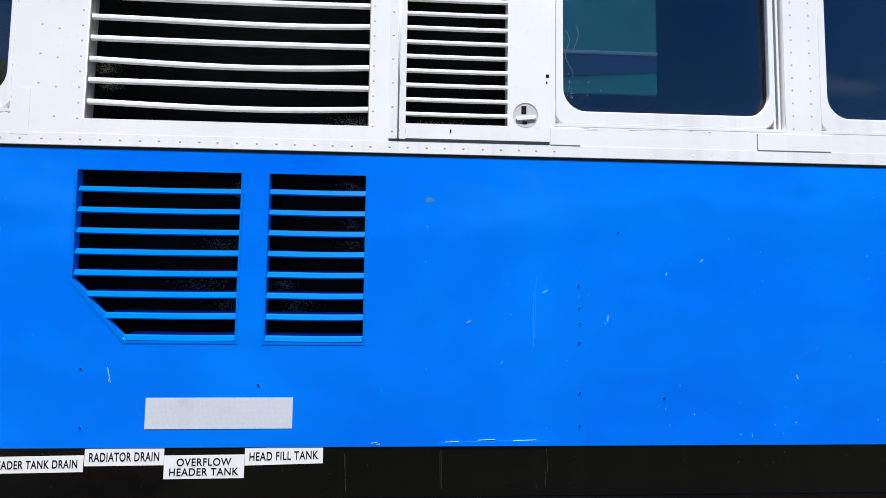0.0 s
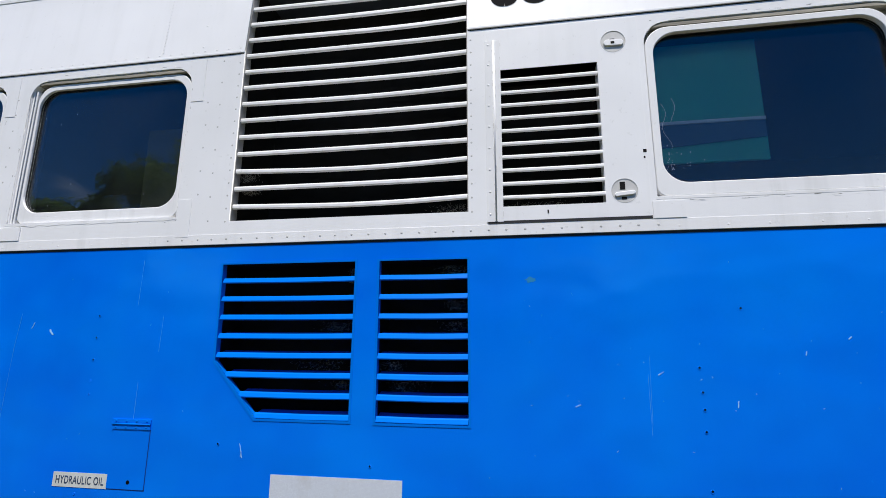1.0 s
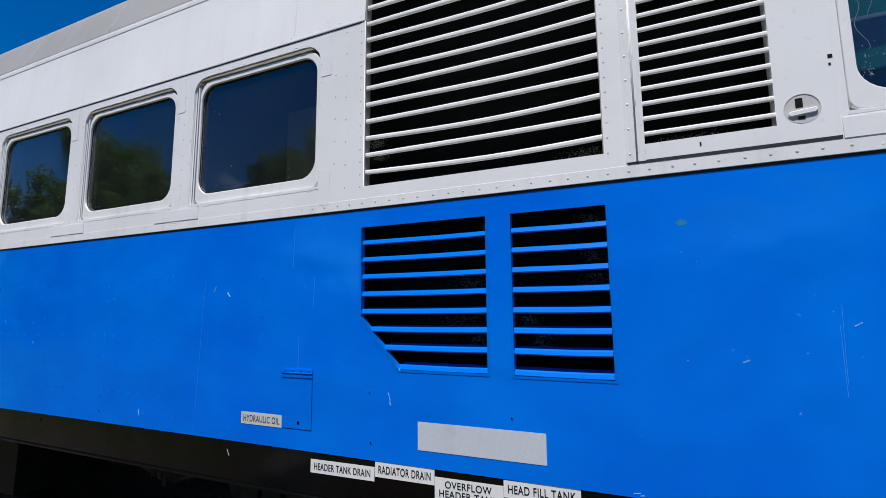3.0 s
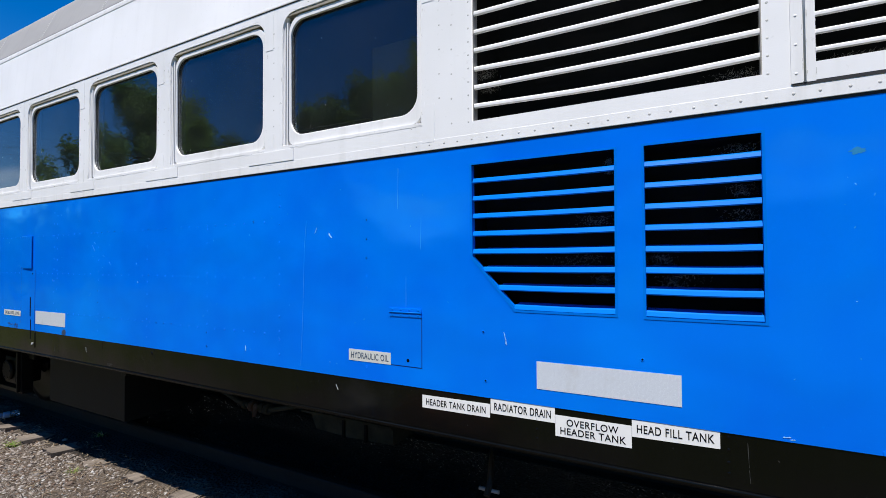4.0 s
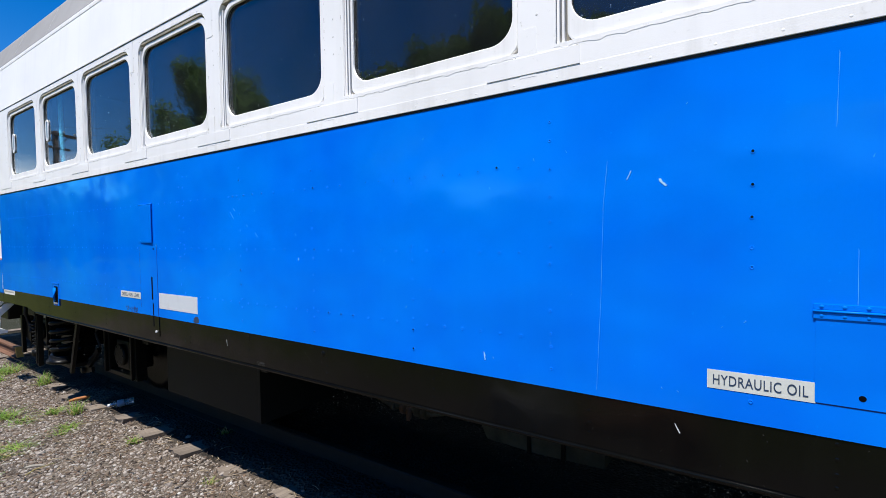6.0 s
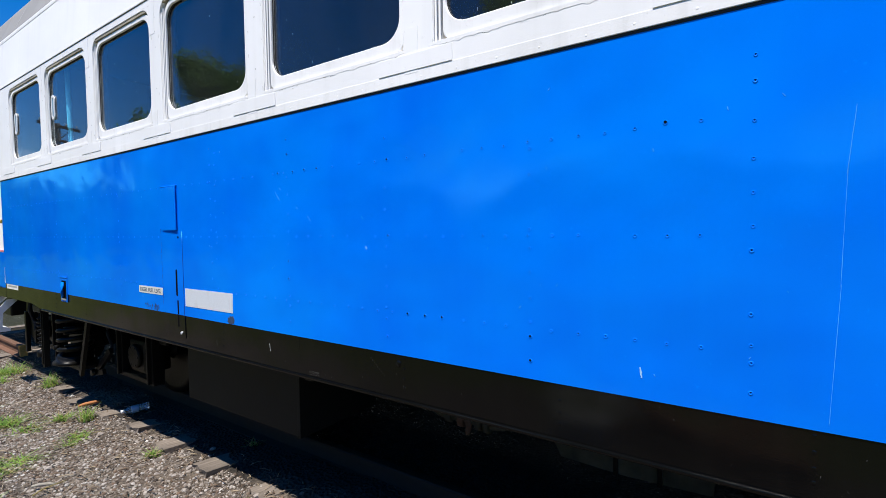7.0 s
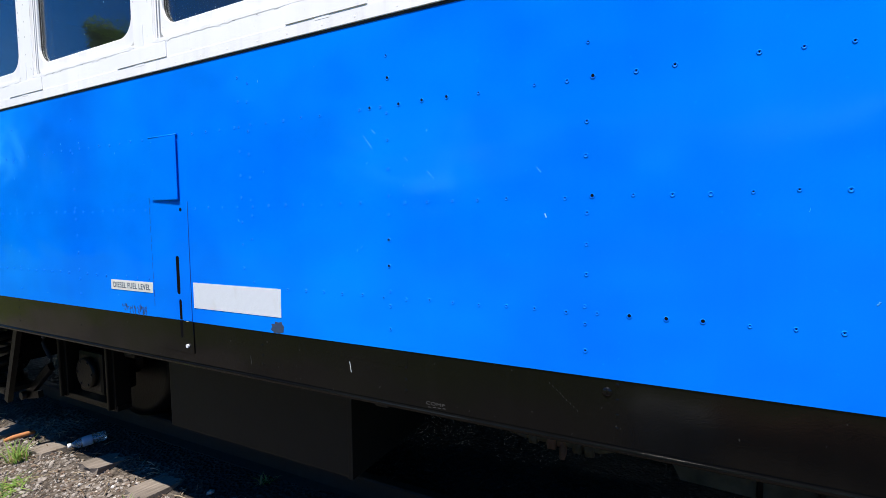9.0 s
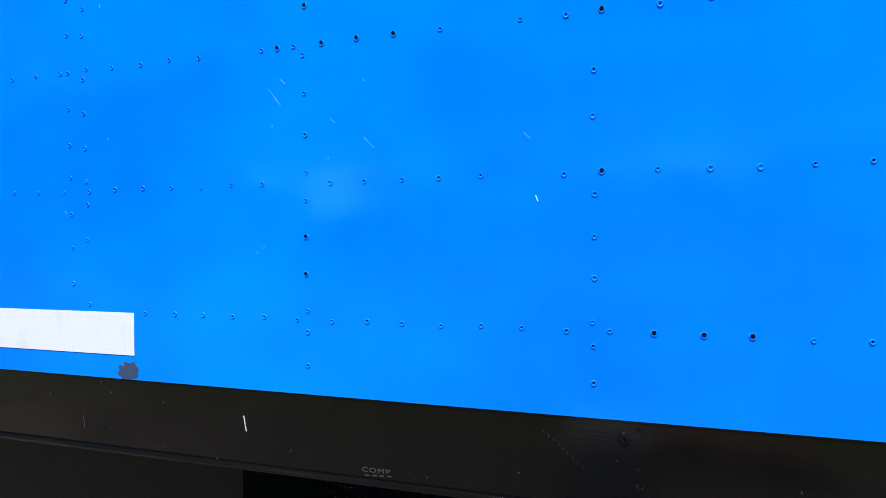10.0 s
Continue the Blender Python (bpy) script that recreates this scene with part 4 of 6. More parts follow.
HOLES = [(-3.495, 1.924), (-3.494, 1.623), (-4.18, 1.922), (-4.072, 1.922), (-3.990, 1.924), (-3.907, 1.924), (-4.112, 2.007), (-4.116, 1.503), (-4.117, 1.420), (-3.401, 1.319), (-3.317, 1.319), (-3.239, 1.320), (-2.489, 1.930), (0.787, 1.918), (0.952, 1.317), (-0.502, 1.362), (-1.106, 1.417), (-1.097, 1.218), (-1.705, 1.905), (-1.705, 1.814), (-1.706, 1.725), (0.638, 1.720), (0.641, 1.640), (0.642, 1.585), (0.640, 1.515), (0.640, 1.335), (0.639, 1.220), (-2.889, 1.291), (-2.889, 1.211)]
COVERED = ((-5.09, -4.585, 1.20, 1.325), (-5.68, -5.35, 1.25, 1.31), (-5.36, -5.09, 1.15, 1.93), (-1.82, -1.39, 1.23, 1.50), (-7.12, -6.95, 1.08, 1.30))
dots = [d for d in dots if not any(a < d[0] < b and c < d[1] < e for a, b, c, e in COVERED)]
dots = [d for d in dots if all(math.hypot(d[0] - h[0], d[1] - h[1]) > 0.03 for h in HOLES)]


def dimples(spots):
    """Pressed rings round countersunk rivets: a raised crest and a dished middle; spots: x, z, radius."""
    verts, faces = [], []
    for x, z, r in spots:
        b = len(verts)
        for rr, yy in ((1.25, 0.0002), (0.98, -0.0015), (0.84, -0.0015), (0.36, -0.0003)):
            for k in range(10):
                a = math.pi * k / 5
                verts.append((x + r * rr * math.cos(a), yy, z + r * rr * math.sin(a)))
        for row in range(3):
            for k in range(10):
                j = (k + 1) % 10
                faces.append((b + row * 10 + k, b + row * 10 + j, b + row * 10 + 10 + j, b + row * 10 + 10 + k))
        faces.append(tuple(b + 30 + k for k in range(10)))
    me = bpy.data.meshes.new("dimples")
    me.from_pydata(verts, [], faces)
    return me


rnd = random.Random(12)
tagged(part("rivets", dimples([(x, z, rnd.uniform(0.0040, 0.0056)) for x, z in dots]), BLUE_RIVET, blue), kind="stuff")
bm = bmesh.new()
for x, z in dots:
    if rnd.random() < 0.9:
        disc(bm, x, z + 0.0006, -0.0006, rnd.uniform(0.0012, 0.0024), 0.0004, 8)
tagged(part("rivet_centres", bm, HOLE, blue), kind="stuff")

bm_dark, rims = bmesh.new(), []
for x, z in HOLES:
    r = 0.0052 if x < -2.3 else 0.0046
    rims.append((x, z - 0.0010, r * 1.12))
    disc(bm_dark, x, z + r * 0.20, -0.0019, r * 0.78, 0.0014, 14)
tagged(part("screw_hole_rims", dimples(rims), BLUE_RIVET, blue), kind="stuff")
tagged(part("screw_holes", bm_dark, HOLE, blue), kind="stuff")


def sliver(bm, x, z, dx, dz, w, y=-0.0012):
    """A ragged flake knocked out of the paint."""
    r = random.Random(int(x * 7919 + z * 104729))
    d = Vector((dx, 0, dz))
    n = Vector((-dz, 0, dx)).normalized() * w
    a = Vector((x, y, z))
    steps = (-0.5, -0.3, -0.05, 0.15, 0.35, 0.5)
    pts = [a + d * u + n * r.uniform(0.15, 1.0) for u in steps] + [a + d * (u + r.uniform(-0.06, 0.06)) - n * r.uniform(0.1, 0.9) for u in steps[::-1]]
    f = [bm.verts.new(p) for p in pts]
    b = [bm.verts.new(p + Vector((0, -y, 0))) for p in pts]
    bm.faces.new(f)
    for k in range(len(pts)):
        bm.faces.new((f[k], b[k], b[(k + 1) % len(pts)], f[(k + 1) % len(pts)]))


bm = bmesh.new()
for x, z, dx, dz, w in ((0.514, 1.700, 0.018, 0.011, 0.0022), (0.969, 1.770, 0.004, 0.012, 0.0024), (1.104, 1.820, 0.010, 0.008, 0.0022), (0.746, 1.604, 0.003, 0.020, 0.0026), (0.236, 1.588, 0.018, 0.008, 0.0018), (-1.010, 1.397, 0.014, -0.052, 0.002), (1.459, 1.394, 0.006, -0.014, 0.003), (-1.930, 1.836, 0.020, -0.022, 0.005), (-2.027, 1.866, -0.012, -0.026, 0.0022), (-2.548, 1.226, 0.004, -0.030, 0.0035), (-1.008, 1.385, 0.002, 0.02, 0.0015), (-3.614, 1.574, -0.004, 0.012, 0.002)):
    sliver(bm, x, z, dx, dz, w)
rnd = random.Random(15)
for k in range(70):
    sliver(bm, rnd.uniform(0.05, 1.9), rnd.choice((1.25, 1.5, 1.7, 1.85)) + rnd.gauss(0, 0.07), rnd.uniform(-0.006, 0.006), rnd.uniform(-0.006, 0.006) + 0.001, rnd.uniform(0.0005, 0.0013), -0.0006)
tagged(part("paint_chips", bm, CHIP, blue), kind="stuff")
stain = [(0.088 + 0.016 * math.cos(a * 0.35) * (1 + 0.4 * math.sin(a * 2.3)), 2.028 + 0.010 * math.sin(a * 0.35) * (1 + 0.3 * math.sin(a * 1.7))) for a in range(18)]
part("stain", plate([stain], -0.0004, 0.0005), plain("dull_green_stain", (0.01, 0.22, 0.48), 0.6), blue)
bm = bmesh.new()
for x, z, dx, dz, w in ((-4.190, 1.815, 0.034, -0.044, 0.0014), (-4.168, 1.847, 0.014, -0.014, 0.0012), (-3.964, 1.701, 0.022, -0.022, 0.0014), (-4.048, 1.753, 0.012, -0.010, 0.001), (-3.633, 1.697, 0.012, -0.014, 0.0012), (-2.100, 1.840, -0.014, -0.15, 0.0008), (-2.110, 1.64, -0.008, -0.27, 0.0007), (-2.121, 1.34, -0.016, -0.33, 0.0006), (-1.527, 2.04, -0.004, -0.18, 0.0012), (-1.484, 1.565, 0.0, -0.14, 0.0012), (-1.405, 1.83, -0.004, -0.14, 0.0008), (0.472, 1.60, 0.0, -0.2, 0.0008), (0.478, 1.64, -0.006, -0.22, 0.0008)):
    sliver(bm, x, z, dx, dz, w, -0.0008)
rnd = random.Random(5)
for k in range(60):
    cx = rnd.uniform(-7.5, 2.2)
    sliver(bm, cx - 2.0 if -1.25 < cx < -0.1 else cx, rnd.uniform(1.2, 2.1), rnd.uniform(-0.006, 0.006), rnd.uniform(0.003, 0.010), rnd.uniform(0.0006, 0.0016), -0.0008)
tagged(part("paint_scratches", bm, plain("pale_blue_scuff", (0.06, 0.36, 0.85), 0.5), blue), kind="stuff")
bm = bmesh.new()
for x, z, dx, dz, w in ((-1.890, 1.094, 0.014, -0.026, 0.0022), (-4.283, 1.068, 0.007, -0.036, 0.0022)):
    sliver(bm, x, z, dx, dz, w, -0.0008)
for v in bm.verts:
    v.co.y += 0.003
tagged(part("paint_chips", bm, SCALE, skirt), kind="stuff")
bm = bmesh.new()
for k in range(90):
    sliver(bm, rnd.uniform(-7.4, 1.8), rnd.uniform(0.975, 1.14), rnd.uniform(-0.004, 0.004), rnd.uniform(0.002, 0.006), rnd.uniform(0.0006, 0.0016), -0.0006)
sliver(bm, -4.060, 1.122, 0.0, -0.045, 0.0008, -0.0006)
sliver(bm, -4.762, 1.030, 0.004, -0.035, 0.0014, -0.0006)
for k in range(9):
    sliver(bm, -3.60 + 0.009 * k + rnd.uniform(-0.002, 0.002), 1.115 - 0.008 * k, 0.002, -0.005, 0.0008, -0.0006)
for v in bm.verts:
    v.co.y += 0.003
tagged(part("paint_specks", bm, CHALK, skirt), kind="stuff")
tagged(part("sole_bar_rivets", domes([(x, z) for x in along(-7.24, 4.2, 0.6205) for z in (1.135, 1.095, 1.055, 1.02)], 0.0028, 0.0055, 0.25), BLACK, skirt), kind="stuff")
part("patch_plate", plate([[(-4.41, 1.104), (-4.057, 1.096), (-4.057, 1.149), (-4.41, 1.149)]], 0.0022, 0.0010, 0.0003), BLACK, skirt)
part("plug", tube(bmesh.new(), [(-3.452, 0.004, 1.114), (-3.452, 0.0015, 1.114), (-3.452, -0.0025, 1.114), (-3.452, -0.0005, 1.114)], [0.014, 0.012, 0.006, 0.003], 18), BLACK, skirt)
# lime runs down the sole bar, and the buckled foot of the blue sheet above them
bm = bmesh.new()
for x, z0, z1, w in ((0.142, 1.146, 1.000, 0.0013), (0.138, 1.12, 1.01, 0.0008), (0.521, 1.146, 1.060, 0.0012), (0.515, 1.06, 1.005, 0.0010), (-0.195, 1.125, 1.05, 0.0014), (-0.192, 1.04, 1.00, 0.0010)):
    sliver(bm, x, (z0 + z1) / 2, 0.003, z1 - z0, w, -0.0006)
for v in bm.verts:
    v.co.y += 0.003
tagged(part("lime_runs", bm, LIME, skirt), kind="stuff")
top = [(0.528 - 0.40 * k / 20, 1.167 + 0.004 * math.sin(math.pi * k / 20) - 0.004 * k / 20 + 0.0008 * math.sin(k * 2.3)) for k in range(21)]
part("buckled_edge", plate([[(0.128, 1.1505), (0.528, 1.1505)] + top], -0.0030, 0.0030, 0.0008), BLUE_RIVET, blue)
# two paint chips, then pale slivers painting a highlight along the buckled top
sliver_bm = bmesh.new()
for k, (x, z, dx, w) in enumerate(((-0.095, 1.163, 0.020, 0.0030), (-0.080, 1.158, 0.012, 0.0016), (0.30, 1.1725, 0.06, 0.0007), (0.44, 1.1705, 0.08, 0.0006), (0.18, 1.1665, 0.05, 0.0006))):
    sliver(sliver_bm, x, z, dx, 0.002, w, -0.0036 if k > 1 else -0.0010)
tagged(part("edge_chips", sliver_bm, CHIP, blue), kind="stuff")
tagged(part("sole_bar_rivets", domes([(0.621, z) for z in (1.107, 1.088, 1.040, 1.019)], 0.0028, 0.0055, 0.25), BLACK, skirt), kind="stuff")
# paint flaked off beside the reflector
flake = []
for k in range(26):
    a = 2 * math.pi * k / 26
    r = 1 + 0.28 * math.sin(5 * a) * math.sin(3 * a + 1) + rnd.uniform(-0.12, 0.12)
    flake.append((-4.614 + 0.030 * r * math.cos(a), max(1.151, 1.170 + 0.024 * r * math.sin(a))))
part("bare_patch", plate([flake], -0.0006, 0.0008), BARE, blue, "flaked patch of grey primer")
SMEAR = (-5.62, -5.41, 1.152, 1.192)
rs = random.Random(41)
bm = bmesh.new()
for k in range(46):
    u = rs.random() ** 0.7
    sliver(bm, SMEAR[0] + (SMEAR[1] - SMEAR[0]) * u, rs.uniform(*SMEAR[2:]), rs.uniform(-0.004, 0.004), rs.uniform(0.006, 0.022) * (0.4 + u), rs.uniform(0.001, 0.0035), -0.0007)
tagged(part("bare_patches", bm, BARE, blue), kind="stuff")

# rivets in the white
spots = [(gx0 - 0.018, z) for z in along(gz0, gz1, 0.056)] + [(gx1 + 0.014, z) for z in along(gz0, gz1, 0.056)]
waist_spots = [(x, 2.220) for x in along(-1.42, 0.55, 0.068, 0.003)]
tagged(part("waist_rivets", domes(waist_spots, -0.0060, 0.0050, 0.20), RIVET_GREY, car), kind="stuff")
waist_spots = [(x, 2.213) for x in along(-8.6, -1.5, 0.15, 0.012) + along(0.62, 4.4, 0.15, 0.012)]
tagged(part("waist_rivets", domes(waist_spots, -0.0060, 0.0042, 0.13), WHITE_TRIM, car), kind="stuff")
spots += [(-1.245, z) for z in along(2.30, 3.05, 0.11)] + [(-1.305, z) for z in along(2.42, 2.85, 0.12)]
for a, b, side in OPEN[:7]:
    for z in along(2.44, 2.95, 0.085, 0.006):
        if rnd.random() < 0.7:
            spots.append((a - 0.065, z))
spots += [(x, z) for x in (1.475, 1.548) for z in along(2.33, 3.03, 0.05)]
tagged(part("rivets", domes(spots, -0.005, 0.0044, 0.17), RIVET_GREY, band), kind="stuff")
spots = [(-1.565, z) for z in along(3.12, 3.46, 0.018)] + [(-1.36, z) for z in along(3.13, 3.45, 0.10)]
for x in (-2.57, -3.57, -4.57, -5.57, -6.57, -7.57):
    spots += [(x, z) for z in along(3.14, 3.46, 0.08)]
spots += [(x, 3.108) for x in along(-2.7, -1.17, 0.06)]
me = domes(spots, -0.0075, 0.0042, 0.18)
tagged(part("rivets", me, WHITE_TRIM, car), kind="stuff")
tagged(part("beading_rivets", domes([(x, 3.509) for x in along(-8.6, 3.8, 0.055, 0.010)], -0.0125, 0.0042, 0.2), WHITE_TRIM, car), kind="stuff")


# cobwebs caught in the louvres
def cobweb(cx, cz, w, h, y, seed, n=150):
    r = random.Random(seed)
    bm = bmesh.new()
    for k in range(n):
        x, z = cx + r.gauss(0, w / 2), cz + r.uniform(-h, h) / 2
        a, ln = r.uniform(0, 6.28), r.uniform(0.002, 0.009)
        tube(bm, [(x, y + r.uniform(-0.01, 0.01), z), (x + ln * math.cos(a), y + r.uniform(-0.01, 0.01), z + ln * math.sin(a))], 0.0004, 3)
    return bm


for cx, cz, w, h in ((-0.66, 1.86, 0.07, 0.035), (-0.72, 1.71, 0.11, 0.04), (-0.63, 1.64, 0.06, 0.035), (-0.44, 1.71, 0.05, 0.035), (-0.39, 1.635, 0.07, 0.04), (-0.20, 2.08, 0.06, 0.03), (-0.19, 1.94, 0.05, 0.035), (-0.19, 1.86, 0.05, 0.035), (-0.61, 2.06, 0.02, 0.06)):
    tagged(part("cobweb", cobweb(cx, cz, w, h, 0.045, cx * 91 + cz), COBWEB, car), kind="stuff")
for cx, cz, w, h in ((-0.20, 2.325, 0.09, 0.03), (-1.08, 2.44, 0.05, 0.04), (-1.10, 2.50, 0.04, 0.04), (0.12, 2.325, 0.12, 0.02)):
    tagged(part("cobweb", cobweb(cx, cz, w, h, 0.040, cx * 91 + cz), COBWEB, car), kind="stuff")


# ---------------------------------------------------------------- behind the glass
board = part("interior_board", boxes((0.50, 0.964, 0.038, 0.052, 2.462, 2.95)), TEAL, car, "teal interior board close behind the glass")
part("board_band", plate([[(0.50, 2.516), (0.963, 2.549), (0.963, 2.617), (0.50, 2.617)]], 0.034, 0.0038), NAVY, board)
part("board_rail", boxes((0.50, 0.965, 0.030, 0.036, 2.614, 2.628), bevel=0.003), NAVY_RAIL, board)
part("grab_pole", tube(bmesh.new(), [(-7.118, 0.125, 2.30), (-7.128, 0.125, 2.42), (-7.150, 0.125, 2.90), (-7.155, 0.125, 3.05)], 0.019), POLE_BLUE, car, "bright blue leaning grab pole")
part("seat_back", boxes((-7.17, -6.95, 0.11, 0.16, 1.9, 2.405), bevel=0.03), POLE_BLUE, car, "blue seat back seen through the glass")
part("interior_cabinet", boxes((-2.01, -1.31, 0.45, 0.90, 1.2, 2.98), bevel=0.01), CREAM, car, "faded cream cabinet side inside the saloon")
for ox in (-7.185, -8.175):
    pull = part("window_pull", plate([rounded(ox, ox + 0.075, 2.60, 2.80, 0.036), rounded(ox + 0.020, ox + 0.055, 2.622, 2.778, 0.017)], 0.0105, 0.008, 0.002), CAP, car, "white oval window pull")
    part("pull_recess", plate([rounded(ox + 0.018, ox + 0.057, 2.620, 2.780, 0.018)], 0.0145, 0.002), PULL_BLUE, pull)



# dried drips and spatter on the glass
r = random.Random(31)
bm = bmesh.new()
tube(bm, [(0.600 + 0.012 * math.sin(k * 0.9) + 0.004 * k * 0.5, 0.0195, 2.70 - 0.020 * k) for k in range(10)], 0.0004, 4)
tube(bm, [(0.640 + 0.010 * math.sin(k * 0.7), 0.0195, 2.72 - 0.016 * k) for k in range(7)], 0.0004, 4)
for k in range(34):
    x, z = 0.60 + abs(r.gauss(0, 0.05)), 2.43 + abs(r.gauss(0, 0.05))
    tube(bm, [(x, 0.0195, z), (x + r.uniform(-0.004, 0.004), 0.0195, z + r.uniform(-0.006, 0.006))], r.uniform(0.0004, 0.0011), 4)
for px in PANES:
    for k in range(16):
        x, z = px + 0.03 + r.random() ** 2 * 0.7, 2.39 + r.random() ** 2 * 0.5
        tube(bm, [(x, 0.0195, z), (x + r.uniform(-0.002, 0.002), 0.0195, z + r.uniform(-0.012, 0.002))], r.uniform(0.0003, 0.0008), 4)
tagged(part("dried_drips", bm, SCALE, car), kind="stuff")

# thick old paint peeling along the tops and sills of the openings
for a, b, side in OPEN[:8]:
    low, high = [], []
    n = 44
    for k in range(n + 1):
        x = a + 0.02 + (b - a - 0.04) * k / n
        low.append((x, 2.3110 - abs(r.gauss(0, 0.0016)) - (0.006 if r.random() < 0.12 else 0)))
        high.append((x, 3.0385 + abs(r.gauss(0, 0.0028)) + (0.005 if r.random() < 0.12 else 0)))
    if side == "left":
        part("peeling_paint", plate([low + [(b - 0.02, 2.3145), (a + 0.02, 2.3145)]], -0.0058, 0.0010), WHITE_TRIM, car)
    half = [q for q in high if a + 0.09 < q[0] < b - 0.09]
    part("peeling_paint", plate([half[::-1] + [(half[0][0], 3.0352), (half[-1][0], 3.0352)]], -0.0060, 0.0008), WHITE_TRIM, car)

# hairline cracks and flaking paint round the windows and plates
bm, bm2 = bmesh.new(), bmesh.new()
for a, b, side in OPEN[:8]:
    for k in range(46):
        where = r.random() * (0.7 if side == "right" else 1.0)
        if where < 0.35:
            x, z, along_x = r.uniform(a, b), 3.037 + abs(r.gauss(0, 0.006)), True
        elif where < 0.7:
            x, z, along_x = r.uniform(a, b), 2.312 - abs(r.gauss(0, 0.005)), True
        else:
            x, z, along_x = (a - 0.004 - abs(r.gauss(0, 0.012)) if r.random() < 0.5 else b + 0.004 + abs(r.gauss(0, 0.008))), r.uniform(2.33, 3.0), False
        ln, off = r.uniform(0.004, 0.026), r.uniform(-0.006, 0.006)
        sliver(bm if r.random() < 0.6 else bm2, x, z, ln if along_x else off, off * 0.4 if along_x else ln, r.uniform(0.0003, 0.0010), -0.0005)
for m in (bm, bm2):
    for v in m.verts:
        v.co.y -= 0.0050
tagged(part("paint_cracks", bm, DIRT, car), kind="stuff")
tagged(part("paint_flakes", bm2, WHITE_TRIM, car), kind="stuff")


# ---------------------------------------------------------------- vestibule end with door, rails and step
EX = -10.6
vest = part("vestibule_wall", plate([rounded(EX, X0 - 0.004, 1.478, 3.50, 0.0), rounded(-9.50, -9.06, 2.64, 3.12, 0.21, 12)], 0.06, 0.04), WHITE, car, "white recessed vestibule wall with a rounded window")
part("vestibule_pane", plate([rounded(-9.51, -9.05, 2.63, 3.13, 0.215, 12)], 0.078, 0.006), GLASS, vest)
part("window_rim", plate([rounded(-9.515, -9.045, 2.625, 3.135, 0.225, 12), rounded(-9.485, -9.075, 2.655, 3.105, 0.20, 12)], 0.052, 0.012, 0.002), RUBBER, vest)
part("vestibule_return", boxes((X0 - 0.03, X0 - 0.001, 0.004, 0.10, 1.15, 3.47)), WHITE, vest)
part("vestibule_gutter", boxes((EX, X0 - 0.06, -0.03, 0.06, 3.40, 3.46), bevel=0.006), ROOF, vest)
part("door_sill", boxes((EX, X0 - 0.005, 0.03, 0.10, 1.465, 1.485), bevel=0.003), PINK, vest)
part("vestibule_lower_panel", plate([rounded(EX, X0 - 0.004, 1.10, 1.464, 0.0), rounded(-9.75, -9.10, 1.14, 1.325, 0.01)], 0.02, 0.01), BLUE, vest)
part("foothold", boxes((-9.76, -9.09, 0.09, 0.10, 1.13, 1.335), (-9.76, -9.09, -0.01, 0.09, 1.125, 1.142), (-9.76, -9.745, 0.03, 0.09, 1.13, 1.335), (-9.105, -9.09, 0.03, 0.09, 1.13, 1.335)), WHITE_TRIM, vest)
part("vestibule_end", boxes((EX, EX + 0.03, 0.06, 2.8, 1.0, 3.5)), WHITE, vest)
part("vestibule_floor", boxes((EX, X0 - 0.002, 0.08, 2 * HALF, 1.0, 1.10)), GRIME, vest)
part("drawgear", boxes((-10.5, -9.3, 1.0, 1.9, 0.55, 0.98), bevel=0.03), GRIME, vest)
for k, hx in enumerate((-8.55, -8.72, -8.88)):
    part("air_hose", tube(bmesh.new(), [(hx, 0.16 + 0.05 * k, 1.0), (hx - 0.02, 0.15 + 0.05 * k, 0.86), (hx - 0.01, 0.18 + 0.05 * k, 0.74 - 0.05 * k), (hx + 0.05, 0.26, 0.70 - 0.05 * k)], 0.016, 8), RUBBER, vest)
part("end_truck", boxes((-13.0, -11.0, 0.55, 2.40, 0.50, 0.98), bevel=0.02), GRIME, vest)
part("vestibule_sole", boxes((EX, X0 - 0.002, 0.002, 0.014, 1.005, 1.10)), BLACK, vest)
part("handrail", tube(bmesh.new(), [(-8.69, 0.006, 2.95), (-8.862, 0.0, 2.95), (-8.88, 0.0, 2.932), (-8.88, 0.0, 1.803), (-8.862, 0.0, 1.785), (-8.69, 0.006, 1.785)], 0.019, 12), ORANGE, vest, "orange-yellow vertical handrail")
part("handrail", tube(bmesh.new(), [(-9.19, 0.06, 2.80), (-9.24, 0.02, 2.80), (-9.25, 0.02, 2.78), (-9.25, 0.02, 2.52), (-9.24, 0.02, 2.50), (-9.19, 0.06, 2.50)], 0.017, 12), ORANGE, vest, "short orange-yellow handrail by the window")
step = part("footstep", boxes((-9.27, -8.90, -0.04, 0.075, 0.665, 0.690), bevel=0.003), WHITE_TRIM, car, "white bolted footstep")
for sx in (-9.28, -8.90):
    bm = bmesh.new()
    prof = [(-0.045, 0.66), (0.075, 0.66), (0.080, 0.69), (0.015, 0.715), (0.025, 0.86), (0.16, 1.0), (0.06, 1.0), (-0.045, 0.87)]
    for k, dx in enumerate((0.0, 0.014)):
        vs = [bm.verts.new((sx + dx, y, z)) for y, z in prof]
        bm.faces.new(vs if k else vs[::-1])
    bm.verts.ensure_lookup_table()
    n = len(prof)
    for k in range(n):
        bm.faces.new((bm.verts[k], bm.verts[(k + 1) % n], bm.verts[n + (k + 1) % n], bm.verts[n + k]))
    part("step_bracket", bm, WHITE_TRIM, step)
